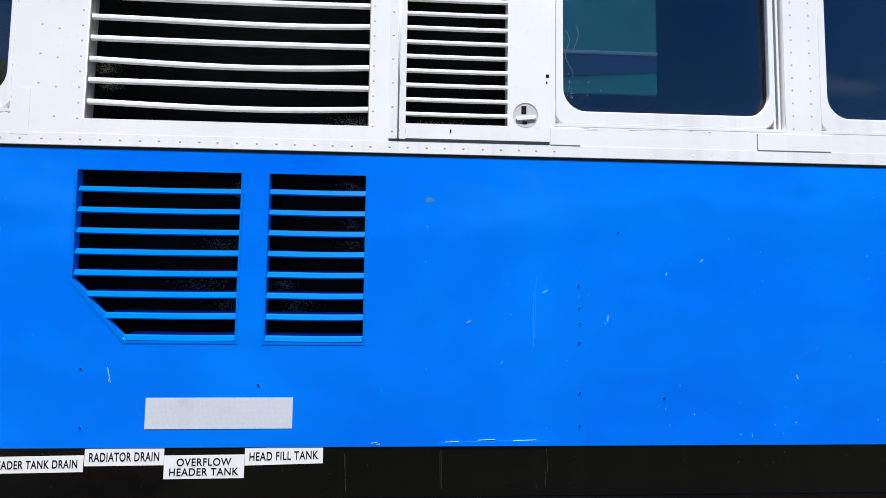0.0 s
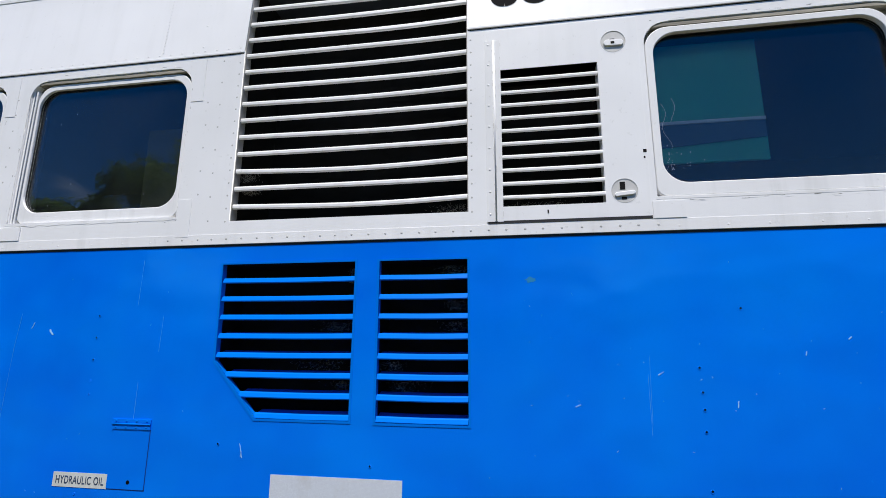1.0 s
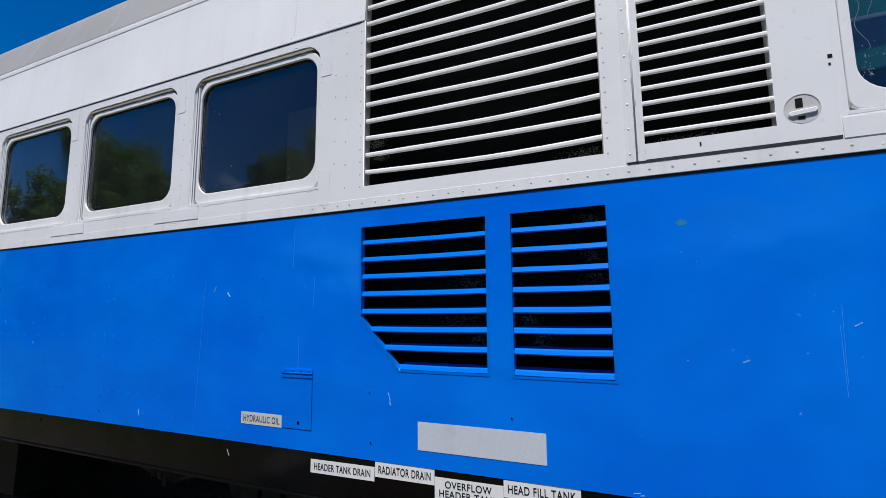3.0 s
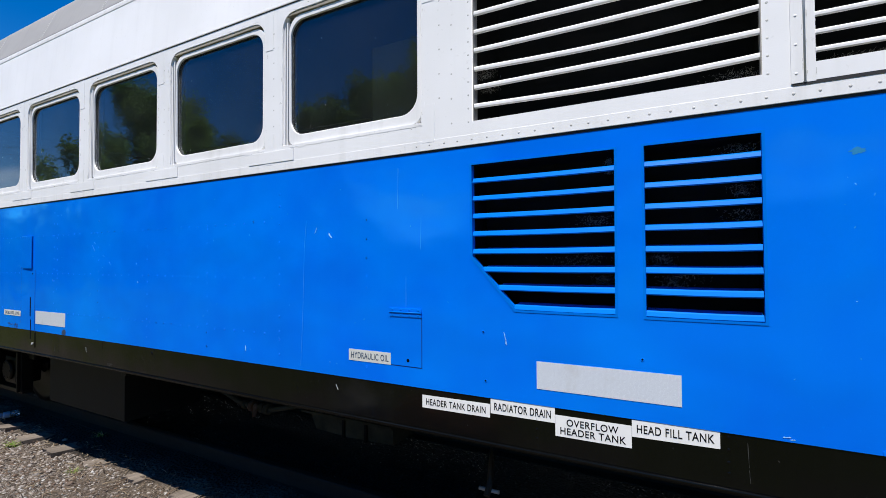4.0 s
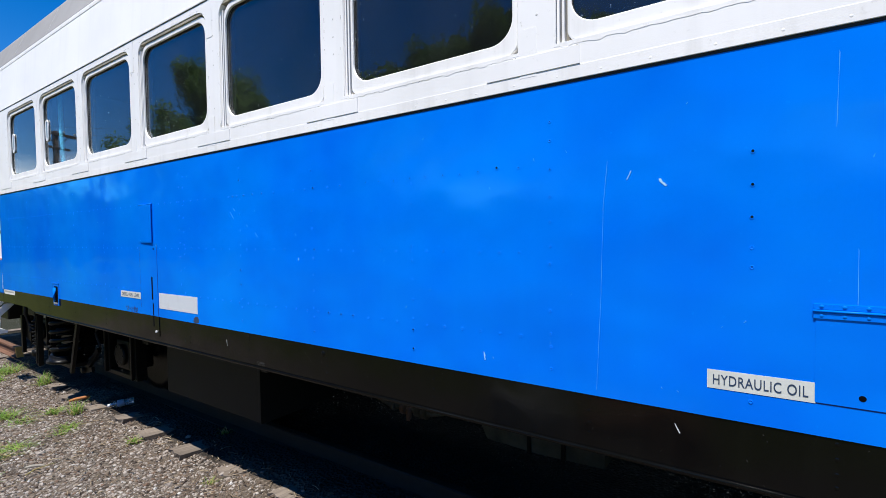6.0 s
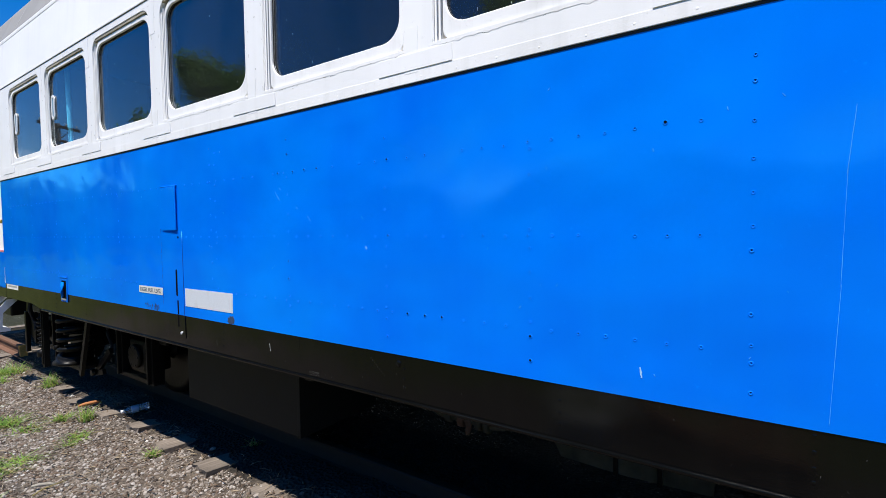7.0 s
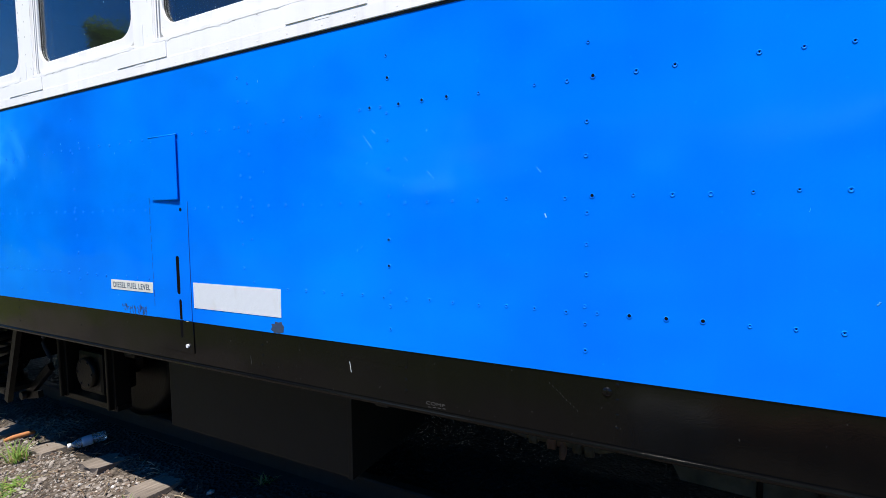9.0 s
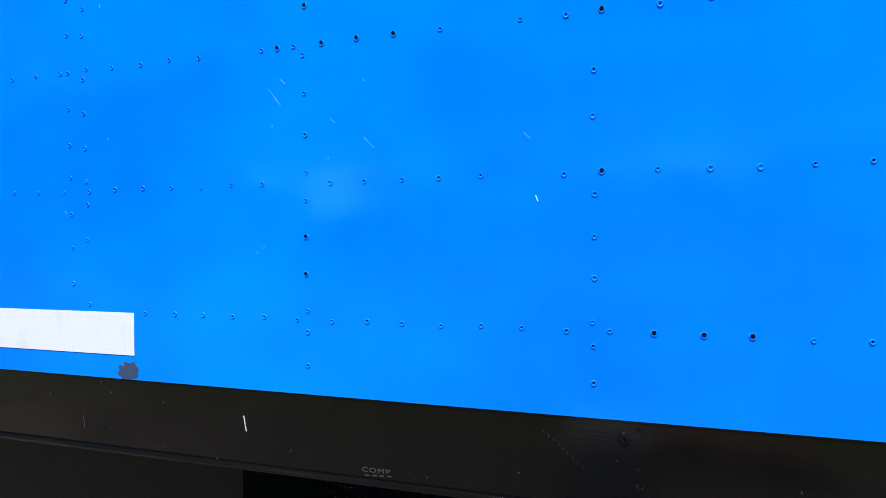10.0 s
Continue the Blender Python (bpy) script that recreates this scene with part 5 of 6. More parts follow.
for piece in [step] + list(step.children):
    for v in piece.data.vertices:
        v.co.z -= 0.045
        v.co.x -= 0.04


# above the drip line the side leans in towards the roof
for piece in car.children_recursive:
    for v in piece.data.vertices:
        if v.co.z > 3.095:
            rise = min(v.co.z, 3.5) - 3.095
            v.co.y += 0.090 * rise * (1 - v.co.y / HALF)
            v.co.z += 0.093 * rise


# ---------------------------------------------------------------- under the floor
RAIL_TOP, RAIL_Y = 0.150, 0.735
WHEEL_R = 0.42


def wheelset(x):
    bm = bmesh.new()
    for y in (RAIL_Y + 0.0, 2 * HALF - RAIL_Y - 0.12):
        prof = [(0.0, 0.10), (0.0, 0.12), (0.02, 0.30), (0.0, 0.36), (0.0, WHEEL_R), (0.10, WHEEL_R), (0.12, WHEEL_R + 0.025), (0.13, WHEEL_R + 0.02), (0.13, 0.30), (0.10, 0.10)]
        rings = []
        for k in range(40):
            a = 2 * math.pi * k / 40
            rings.append([bm.verts.new((x + r * math.cos(a), y + dy, RAIL_TOP + WHEEL_R + r * math.sin(a))) for dy, r in prof])
        for k in range(40):
            a, b = rings[k], rings[(k + 1) % 40]
            for j in range(len(prof) - 1):
                bm.faces.new((a[j], a[j + 1], b[j + 1], b[j])).smooth = True
    tube(bm, [(x, RAIL_Y - 0.25, RAIL_TOP + WHEEL_R), (x, 2 * HALF - RAIL_Y + 0.25, RAIL_TOP + WHEEL_R)], 0.08, 16)
    return bm


def coil(x, y, z0, z1, r, wire, turns):
    n = int(turns * 14)
    return tube(bmesh.new(), [(x + r * math.cos(2 * math.pi * k / 14), y + r * math.sin(2 * math.pi * k / 14), z0 + (z1 - z0) * k / n) for k in range(n + 1)], wire, 8)


def ring_xz(bm, x, y0, y1, z, r, sides=24):
    """A short round bar along y."""
    return tube(bm, [(x, y0, z), (x, y0 + 0.004, z), (x, y1, z)], [r * 0.9, r, r], sides)


def bogie(cx):
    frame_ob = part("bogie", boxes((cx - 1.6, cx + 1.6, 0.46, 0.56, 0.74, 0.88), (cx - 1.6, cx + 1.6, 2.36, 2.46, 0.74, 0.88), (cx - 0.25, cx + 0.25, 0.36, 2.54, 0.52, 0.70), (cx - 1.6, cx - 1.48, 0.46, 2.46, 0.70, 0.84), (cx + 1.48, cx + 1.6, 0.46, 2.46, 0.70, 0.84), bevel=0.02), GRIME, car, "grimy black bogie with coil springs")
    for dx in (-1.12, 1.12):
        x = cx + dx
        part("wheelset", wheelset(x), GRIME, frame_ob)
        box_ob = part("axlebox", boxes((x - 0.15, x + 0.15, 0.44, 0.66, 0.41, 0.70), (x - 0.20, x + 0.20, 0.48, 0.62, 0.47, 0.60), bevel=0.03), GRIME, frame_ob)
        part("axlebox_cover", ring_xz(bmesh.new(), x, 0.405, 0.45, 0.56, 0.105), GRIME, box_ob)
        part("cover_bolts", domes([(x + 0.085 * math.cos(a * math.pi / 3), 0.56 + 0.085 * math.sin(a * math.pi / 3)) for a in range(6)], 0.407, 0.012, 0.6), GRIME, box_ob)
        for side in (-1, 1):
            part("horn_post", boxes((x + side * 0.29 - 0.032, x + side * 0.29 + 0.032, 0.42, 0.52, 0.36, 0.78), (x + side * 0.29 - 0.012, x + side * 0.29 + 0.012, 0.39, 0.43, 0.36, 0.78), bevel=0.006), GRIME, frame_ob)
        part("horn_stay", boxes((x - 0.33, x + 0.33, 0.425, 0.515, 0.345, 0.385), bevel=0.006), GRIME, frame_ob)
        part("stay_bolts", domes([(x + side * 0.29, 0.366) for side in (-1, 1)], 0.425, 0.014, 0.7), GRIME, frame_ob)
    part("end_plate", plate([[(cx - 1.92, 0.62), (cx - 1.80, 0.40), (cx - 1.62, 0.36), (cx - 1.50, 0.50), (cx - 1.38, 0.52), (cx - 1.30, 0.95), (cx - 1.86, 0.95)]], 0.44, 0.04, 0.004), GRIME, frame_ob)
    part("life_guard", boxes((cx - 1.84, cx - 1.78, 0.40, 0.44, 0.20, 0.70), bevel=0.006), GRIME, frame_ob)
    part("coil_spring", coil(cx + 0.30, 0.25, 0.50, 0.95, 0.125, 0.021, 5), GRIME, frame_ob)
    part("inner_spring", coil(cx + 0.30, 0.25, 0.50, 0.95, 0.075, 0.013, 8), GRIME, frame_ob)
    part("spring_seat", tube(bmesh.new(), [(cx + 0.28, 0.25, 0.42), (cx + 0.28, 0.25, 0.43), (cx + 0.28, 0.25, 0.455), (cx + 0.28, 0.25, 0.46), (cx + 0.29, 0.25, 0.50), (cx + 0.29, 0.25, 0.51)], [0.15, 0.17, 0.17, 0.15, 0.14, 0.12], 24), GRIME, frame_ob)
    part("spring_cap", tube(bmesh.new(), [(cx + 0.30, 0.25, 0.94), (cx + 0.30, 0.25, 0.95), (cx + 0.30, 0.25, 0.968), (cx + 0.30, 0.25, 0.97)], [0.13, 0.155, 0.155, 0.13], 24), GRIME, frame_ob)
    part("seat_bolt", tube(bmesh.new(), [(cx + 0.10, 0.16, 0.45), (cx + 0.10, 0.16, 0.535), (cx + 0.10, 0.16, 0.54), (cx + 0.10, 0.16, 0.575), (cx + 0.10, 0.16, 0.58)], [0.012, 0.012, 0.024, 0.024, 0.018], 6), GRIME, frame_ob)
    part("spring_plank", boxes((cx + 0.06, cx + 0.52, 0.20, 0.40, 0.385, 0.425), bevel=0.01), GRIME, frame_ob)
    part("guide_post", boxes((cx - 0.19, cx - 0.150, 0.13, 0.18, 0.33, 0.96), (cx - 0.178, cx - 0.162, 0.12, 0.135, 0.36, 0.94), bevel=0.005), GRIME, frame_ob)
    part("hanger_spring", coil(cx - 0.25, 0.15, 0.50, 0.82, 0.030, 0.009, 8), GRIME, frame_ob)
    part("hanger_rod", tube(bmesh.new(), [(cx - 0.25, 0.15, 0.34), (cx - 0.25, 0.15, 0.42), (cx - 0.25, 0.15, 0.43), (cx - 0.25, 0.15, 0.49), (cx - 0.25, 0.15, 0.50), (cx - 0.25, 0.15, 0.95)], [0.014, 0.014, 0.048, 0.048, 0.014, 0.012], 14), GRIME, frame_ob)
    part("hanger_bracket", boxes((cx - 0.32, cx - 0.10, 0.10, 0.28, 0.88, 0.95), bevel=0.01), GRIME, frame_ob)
    # slanted stay beside the spring
    bm = bmesh.new()
    for a, b, w in (((cx + 0.83, 0.90), (cx + 0.62, 0.37), 0.022), ((cx + 0.81, 0.58), (cx + 0.45, 0.32), 0.026), ((cx + 0.45, 0.32), (cx + 0.64, 0.36), 0.024)):
        dx, dz = b[0] - a[0], b[1] - a[1]
        d = math.hypot(dx, dz)
        nx, nz = -dz / d * w, dx / d * w
        y0, y1 = (0.17, 0.20) if w < 0.023 else (0.34, 0.37)
        ring = [bm.verts.new((px + s * nx, y, pz + s * nz)) for y in (y0, y1) for (px, pz), s in ((a, -1), (a, 1), (b, 1), (b, -1))]
        bm.faces.new(ring[:4])
        bm.faces.new(ring[7:3:-1])
        for k in range(4):
            bm.faces.new((ring[k], ring[4 + k], ring[4 + (k + 1) % 4], ring[(k + 1) % 4]))
    bmesh.ops.recalc_face_normals(bm, faces=bm.faces)
    part("stay_link", bm, GRIME, frame_ob)
    part("link_pin", ring_xz(bmesh.new(), cx + 0.46, 0.31, 0.38, 0.33, 0.030, 14), GRIME, frame_ob)
    part("brake_cylinder", tube(bmesh.new(), [(cx + 0.50, 0.60, 0.80), (cx + 0.53, 0.60, 0.80), (cx + 0.80, 0.60, 0.80), (cx + 0.82, 0.60, 0.80)], [0.05, 0.085, 0.085, 0.05], 16), GRIME, frame_ob)
    for bx in (0.62, 1.56):
        part("brake_shoe", boxes((cx + bx, cx + bx + 0.06, 0.72, 0.84, 0.36, 0.62), bevel=0.015), GRIME, frame_ob)
    part("air_hose", tube(bmesh.new(), [(cx + 0.66 + 0.05 * math.sin(k * 0.8), 0.40, 0.93 - 0.035 * k) for k in range(12)], 0.013, 8), RUBBER, frame_ob)
    return frame_ob


bogie(-7.95)
bogie(3.1)
tank = part("fuel_tank", boxes((-6.02, -4.655, 0.47, 1.15, 0.335, 1.0), bevel=0.012), TANK, car, "black boxy fuel tank under the floor")
part("tank_flange", boxes((-4.668, -4.640, 0.455, 1.15, 0.34, 1.0), bevel=0.003), TANK, tank)
part("bracket", boxes((-4.40, -4.33, 0.30, 0.42, 0.80, 0.95), bevel=0.01), TANK, car)
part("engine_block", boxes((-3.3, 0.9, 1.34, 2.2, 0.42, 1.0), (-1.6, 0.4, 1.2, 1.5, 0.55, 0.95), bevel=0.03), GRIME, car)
bm = bmesh.new()
for x, y, z in ((-3.26, 1.30, 0.25), (-2.90, 1.28, 0.245), (-2.45, 1.30, 0.25), (-2.45, 1.28, 0.60), (-2.90, 1.26, 0.60), (-3.42, 1.28, 0.60)):
    for dy in (0.0, 0.5):
        bm.verts.new((x, y + dy, z))
bm.verts.ensure_lookup_table()
corners = list(bm.verts)
front, back = corners[0::2], corners[1::2]
bm.faces.new(front), bm.faces.new(back[::-1])
for k in range(6):
    bm.faces.new((front[k], back[k], back[(k + 1) % 6], front[(k + 1) % 6]))
bmesh.ops.recalc_face_normals(bm, faces=bm.faces)
sump = part("engine_sump", bm, DUSTY, car, "dusty grey engine sump")
for x in (-2.93, -2.70):
    part("sump_rib", boxes((x - 0.012, x + 0.012, 1.262, 1.30, 0.24, 0.60), bevel=0.004), GRIME, sump)
part("sump_flange", boxes((-3.40, -2.44, 1.258, 1.30, 0.385, 0.405), bevel=0.004), DUSTY, sump)
part("air_reservoir", tube(bmesh.new(), [(-2.75, 0.75, 0.86), (-2.72, 0.75, 0.86), (-1.92, 0.75, 0.86), (-1.89, 0.75, 0.86)], [0.09, 0.11, 0.11, 0.09], 20), GRIME, car)
for k, (px0, px1, py, pz) in enumerate(((-4.6, 1.8, 0.20, 0.945), (-4.2, 0.5, 0.34, 0.93))):
    part("pipe", tube(bmesh.new(), [(px0, py + 0.1, pz + 0.06), (px0 + 0.06, py, pz), (px0 + (px1 - px0) * 0.5, py, pz - 0.008), (px1, py, pz)], 0.014, 8), TANK, car)
valve = part("drain_valve", tube(bmesh.new(), [(-1.20, 0.30, 0.95), (-1.20, 0.30, 0.74), (-1.20, 0.28, 0.66), (-1.20, 0.24, 0.62)], 0.016, 10), TANK, car, "drain pipe with a small tap")
part("tap_handle", tube(bmesh.new(), [(-1.25, 0.27, 0.635), (-1.15, 0.27, 0.635)], 0.009, 8), STEEL, valve)
# pipe with rusty fittings beside the engine
run = part("drain_pipe", tube(bmesh.new(), [(-4.30, 1.16, 0.47), (-4.02, 1.13, 0.41), (-3.62, 1.13, 0.405), (-3.36, 1.24, 0.45)], 0.022, 10), DUSTY, car)
for x, r, mat in ((-3.96, 0.040, DUSTY), (-3.86, 0.050, RUST), (-3.81, 0.030, RUST), (-3.73, 0.046, DUSTY), (-3.67, 0.050, DUSTY)):
    part("pipe_fitting", tube(bmesh.new(), [(x - 0.022, 1.13, 0.405), (x - 0.018, 1.13, 0.405), (x + 0.018, 1.13, 0.405), (x + 0.022, 1.13, 0.405)], [r * 0.8, r, r, r * 0.8], 8), mat, run)
part("tap", tube(bmesh.new(), [(-3.80, 1.12, 0.41), (-3.80, 1.10, 0.36), (-3.80, 1.09, 0.33)], [0.018, 0.020, 0.012], 8), RUST, run)


# ---------------------------------------------------------------- ground
def ground_height(x, y):
    v = Vector((x * 0.7, y * 0.7, 0.3))
    heap = min(1.0, max(0.0, (y - 0.36) / 0.16))
    return 0.030 * heap * heap * (3 - 2 * heap) + 0.030 * noise.noise(v) + 0.012 * noise.noise(v * 6) + 0.006 * noise.noise(v * 21)


def build_ground():
    xs = np.concatenate([np.linspace(-3000, -60, 6), np.linspace(-45, -13, 12), np.linspace(-12.4, -2.2, 230), np.linspace(-1.6, 8, 20), np.linspace(14, 3000, 8)])
    ys = np.concatenate([np.linspace(-3000, -60, 6), np.linspace(-40, -4, 12), np.linspace(-3.4, 1.2, 110), np.linspace(1.8, 6, 6), np.linspace(20, 3000, 6)])
    verts = [(x, y, (ground_height(x, y) - 0.012 if -12.5 < x < -2 and -3.5 < y < 1.3 else -0.02)) for x in xs for y in ys]
    m = len(ys)
    faces = [(i * m + j, (i + 1) * m + j, (i + 1) * m + j + 1, i * m + j + 1) for i in range(len(xs) - 1) for j in range(m - 1)]
    me = bpy.data.meshes.new("ground")
    me.from_pydata([tuple(map(float, v)) for v in verts], [], faces)
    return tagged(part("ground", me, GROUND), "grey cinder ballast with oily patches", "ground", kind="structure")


build_ground()


# ---------------------------------------------------------------- track
def rail_mesh(length):
    prof = [(-0.065, 0.0), (0.065, 0.0), (0.065, 0.010), (0.012, 0.026), (0.008, 0.100), (0.033, 0.112), (0.033, 0.138), (0.024, 0.146), (-0.024, 0.146), (-0.033, 0.138), (-0.033, 0.112), (-0.008, 0.100), (-0.012, 0.026), (-0.065, 0.010)]
    bm = bmesh.new()
    rows = [[bm.verts.new((x, y, z)) for y, z in prof] for x in (0.0, length)]
    n = len(prof)
    for k in range(n):
        bm.faces.new((rows[0][k], rows[0][(k + 1) % n], rows[1][(k + 1) % n], rows[1][k]))
    bm.faces.new(rows[0][::-1]), bm.faces.new(rows[1])
    bmesh.ops.recalc_face_normals(bm, faces=bm.faces)
    return bm


for ry in (RAIL_Y + 0.06, 2 * HALF - RAIL_Y - 0.06):
    r = part("rail", rail_mesh(15.5), RAIL_DARK)
    r.location = (-9.9, ry, 0.004)
    tagged(r, "brown rusty running rail under the railcar", "rail", "running rails")
loose = part("rail", rail_mesh(6.0), RUST)
loose.matrix_world = pose(-10.45, 0.53, 0.012, 0, 0, 179.4)
tagged(loose, "rusty rail ending in a bright orange cut face", "rail", "running rails")
bm = bmesh.new()
cut = [[bm.verts.new((x, y, z)) for y, z in ((-0.036, 0.01), (0.036, 0.01), (0.036, 0.1485), (-0.036, 0.1485))] for x in (0.0, 0.004)]
for row, shift in ((cut[0], (-0.062, -0.062, -0.004, -0.004)), (cut[1], (0.0, 0.0, 0.05, 0.05))):
    for v, dx in zip(row, shift):
        v.co.x += dx
bm.faces.new(cut[0][::-1]), bm.faces.new(cut[1])
for k in range(4):
    bm.faces.new((cut[0][k], cut[0][(k + 1) % 4], cut[1][(k + 1) % 4], cut[1][k]))
part("cut_face", bm, RUST_END, loose, "bright orange rusted end")


def sleeper_mesh(length, width, thick, seed):
    r = random.Random(seed)
    bm = bmesh.new()
    box(bm, -width / 2, width / 2, 0, length, -thick, 0)
    bmesh.ops.subdivide_edges(bm, edges=bm.edges[:], cuts=3, use_grid_fill=True)
    for v in bm.verts:
        end = 1.0 if v.co.y < 0.01 else 0.35
        v.co.x += r.uniform(-0.006, 0.006)
        v.co.y += r.uniform(-0.014, 0.014) * end
        v.co.z += r.uniform(-0.007, 0.004)
    return bm


rnd = random.Random(21)
for k, x in enumerate((-8.95, -8.35, -7.78, -7.18, -6.62, -6.02, -5.43, -4.83, -4.24, -3.62, -2.95, -2.35, -1.75, -1.15)):
    sl = part("sleeper", sleeper_mesh(2.4, 0.19, 0.13, k), SLEEPER)
    sl.matrix_world = pose(x, 0.245 + rnd.uniform(-0.02, 0.06), 0.022 + rnd.uniform(-0.006, 0.010), rnd.uniform(-6.0, -4.2), rnd.uniform(-2, 2), rnd.uniform(-4, 4))
    tagged(sl, "weathered grey timber sleeper with split worn end", "sleeper", "track sleepers")
for k in range(5):
    sl = part("sleeper", sleeper_mesh(2.4, 0.21, 0.13, 40 + k), SLEEPER)
    sl.matrix_world = pose(-10.78 - k * 0.62, 0.10, 0.014, 0, 0, rnd.uniform(-4, 4))
    tagged(sl, "weathered grey timber sleeper with split worn end", "sleeper", "track sleepers")


# ---------------------------------------------------------------- loose stones, grass and litter
def stones(name, count, area, size, seed, bias=1.0):
    r = np.random.RandomState(seed)
    phi = (1 + 5 ** 0.5) / 2
    ico = np.array([(-1, phi, 0), (1, phi, 0), (-1, -phi, 0), (1, -phi, 0), (0, -1, phi), (0, 1, phi), (0, -1, -phi), (0, 1, -phi), (phi, 0, -1), (phi, 0, 1), (-phi, 0, -1), (-phi, 0, 1)]) / 1.9
    tri = [(0, 11, 5), (0, 5, 1), (0, 1, 7), (0, 7, 10), (0, 10, 11), (1, 5, 9), (5, 11, 4), (11, 10, 2), (10, 7, 6), (7, 1, 8), (3, 9, 4), (3, 4, 2), (3, 2, 6), (3, 6, 8), (3, 8, 9), (4, 9, 5), (2, 4, 11), (6, 2, 10), (8, 6, 7), (9, 8, 1)]
    verts, faces = [], []
    for k in range(count):
        x, y = r.uniform(*area[:2]), r.uniform(*area[2:])
        s = size[0] + (size[1] - size[0]) * r.rand() ** 3
        m = ico * (1 + 0.35 * (r.rand(12, 1) - 0.5)) * s * np.array([1, r.uniform(0.6, 1), r.uniform(0.4, 0.8)])
        a = r.uniform(0, 6.28)
        rot = np.array([[math.cos(a), -math.sin(a), 0], [math.sin(a), math.cos(a), 0], [0, 0, 1]])
        m = m @ rot.T + np.array([x, y, ground_height(x, y) - 0.012 + s * 0.18])
        b = len(verts)
        verts += [tuple(map(float, v)) for v in m]
        faces += [(b + i, b + j, b + q) for i, j, q in tri]
    me = bpy.data.meshes.new(name)
    me.from_pydata(verts, [], faces)
    return tagged(part(name, me, PEBBLE), "loose grey and brown ballast stones", "gravel", kind="stuff")


stones("ballast_stones", 52000, (-11.5, -4.6, -1.5, 0.36), (0.003, 0.017), 3)
stones("scattered_stones", 14000, (-5.4, -2.6, -1.5, 0.36), (0.003, 0.014), 13)
stones("coarse_stones", 260, (-11.5, -3.4, -1.5, 0.5), (0.014, 0.032), 4)


def blades(bm, r, cx, cy, n, reach, height):
    for k in range(n):
        a = r.uniform(0, 6.283)
        x, y = cx + r.gauss(0, reach * 0.22), cy + r.gauss(0, reach * 0.22)
        z = ground_height(x, y) - 0.012
        ln, lean, w = height * r.uniform(0.25, 1.15), r.uniform(0.15, 1.2) * reach, r.uniform(0.0025, 0.0065)
        sx, sy = -math.sin(a) * w, math.cos(a) * w
        prev = None
        for j in range(4):
            u = j / 3
            px, py = x + math.cos(a) * lean * u ** 1.5, y + math.sin(a) * lean * u ** 1.5
            pz = z + ln * (u - 0.28 * u * u)
            f = 1 - 0.92 * u
            row = (bm.verts.new((px - sx * f, py - sy * f, pz)), bm.verts.new((px + sx * f, py + sy * f, pz)))
            if prev:
                bm.faces.new((prev[0], prev[1], row[1], row[0]))
            prev = row


def tuft(x, y, n, reach, height, seed, dry=0.25):
    r = random.Random(seed)
    bm = bmesh.new()
    blades(bm, r, 0, 0, n, reach, height)
    for v in bm.verts:
        v.co.x, v.co.y = v.co.x + x, v.co.y + y
    ob = part("grass_tuft", bm, GRASS)
    tagged(ob, "green grass tuft growing in the ballast", "grass", "weeds in the ballast")
    bm = bmesh.new()
    blades(bm, r, x, y, int(n * dry) + 4, reach * 1.1, height * 0.8)
    tagged(part("dry_grass", bm, DRY, ob), kind="stuff")


for k, (x, y, n, reach, height) in enumerate(((-9.66, 0.20, 300, 0.30, 0.15), (-9.30, 0.05, 120, 0.22, 0.09), (-8.62, 0.30, 170, 0.13, 0.19), (-7.66, -0.28, 240, 0.20, 0.11), (-7.36, -0.20, 110, 0.16, 0.06), (-7.40, 0.05, 120, 0.14, 0.08), (-7.20, 0.17, 130, 0.11, 0.16), (-6.85, 0.00, 80, 0.16, 0.05), (-6.72, -0.10, 60, 0.10, 0.05), (-5.98, 0.17, 90, 0.09, 0.07), (-6.66, -0.53, 170, 0.26, 0.06), (-6.72, -0.40, 60, 0.2, 0.04), (-8.35, -0.35, 90, 0.2, 0.06), (-4.78, 0.15, 70, 0.07, 0.07), (-5.47, 0.67, 60, 0.08, 0.10), (-9.3, -0.5, 120, 0.25, 0.07), (-6.15, -0.75, 90, 0.2, 0.05))):
    tuft(x, y, int(n * 0.55), reach, height, 60 + k)

# litter: a drinks bottle, a broken stick, splinters
bottle = part("plastic_bottle", tube(bmesh.new(), [(0, 0, 0), (0.004, 0, 0), (0.03, 0, 0), (0.07, 0, 0), (0.075, 0, 0), (0.12, 0, 0), (0.16, 0, 0), (0.185, 0, 0), (0.20, 0, 0)], [0.024, 0.032, 0.033, 0.033, 0.030, 0.033, 0.031, 0.018, 0.012], 20), CLEAR)
bottle.matrix_world = pose(-6.905, 0.555, 0.058, 0, 3, -111)
tagged(bottle, "empty clear plastic drinks bottle with white cap lying on ballast", "bottle")
part("label_wrap", tube(bmesh.new(), [(0.080, 0, 0), (0.082, 0, 0), (0.135, 0, 0), (0.137, 0, 0)], [0.0325, 0.0340, 0.0338, 0.0325], 20), NAVY_RAIL, bottle, "pale blue paper label")
part("cap", tube(bmesh.new(), [(0.198, 0, 0), (0.218, 0, 0)], 0.0155, 16), CAP, bottle)
stick = part("stick", tube(bmesh.new(), [(0, 0, 0), (0.05, 0.004, 0.004), (0.12, -0.003, 0.006), (0.17, 0.002, 0.002)], [0.012, 0.017, 0.016, 0.012], 9), STICK_WOOD)
stick.matrix_world = pose(-7.507, 0.205, 0.040, 0, 0, 80)
tagged(stick, "short broken orange-brown stick on the ballast", "stick")
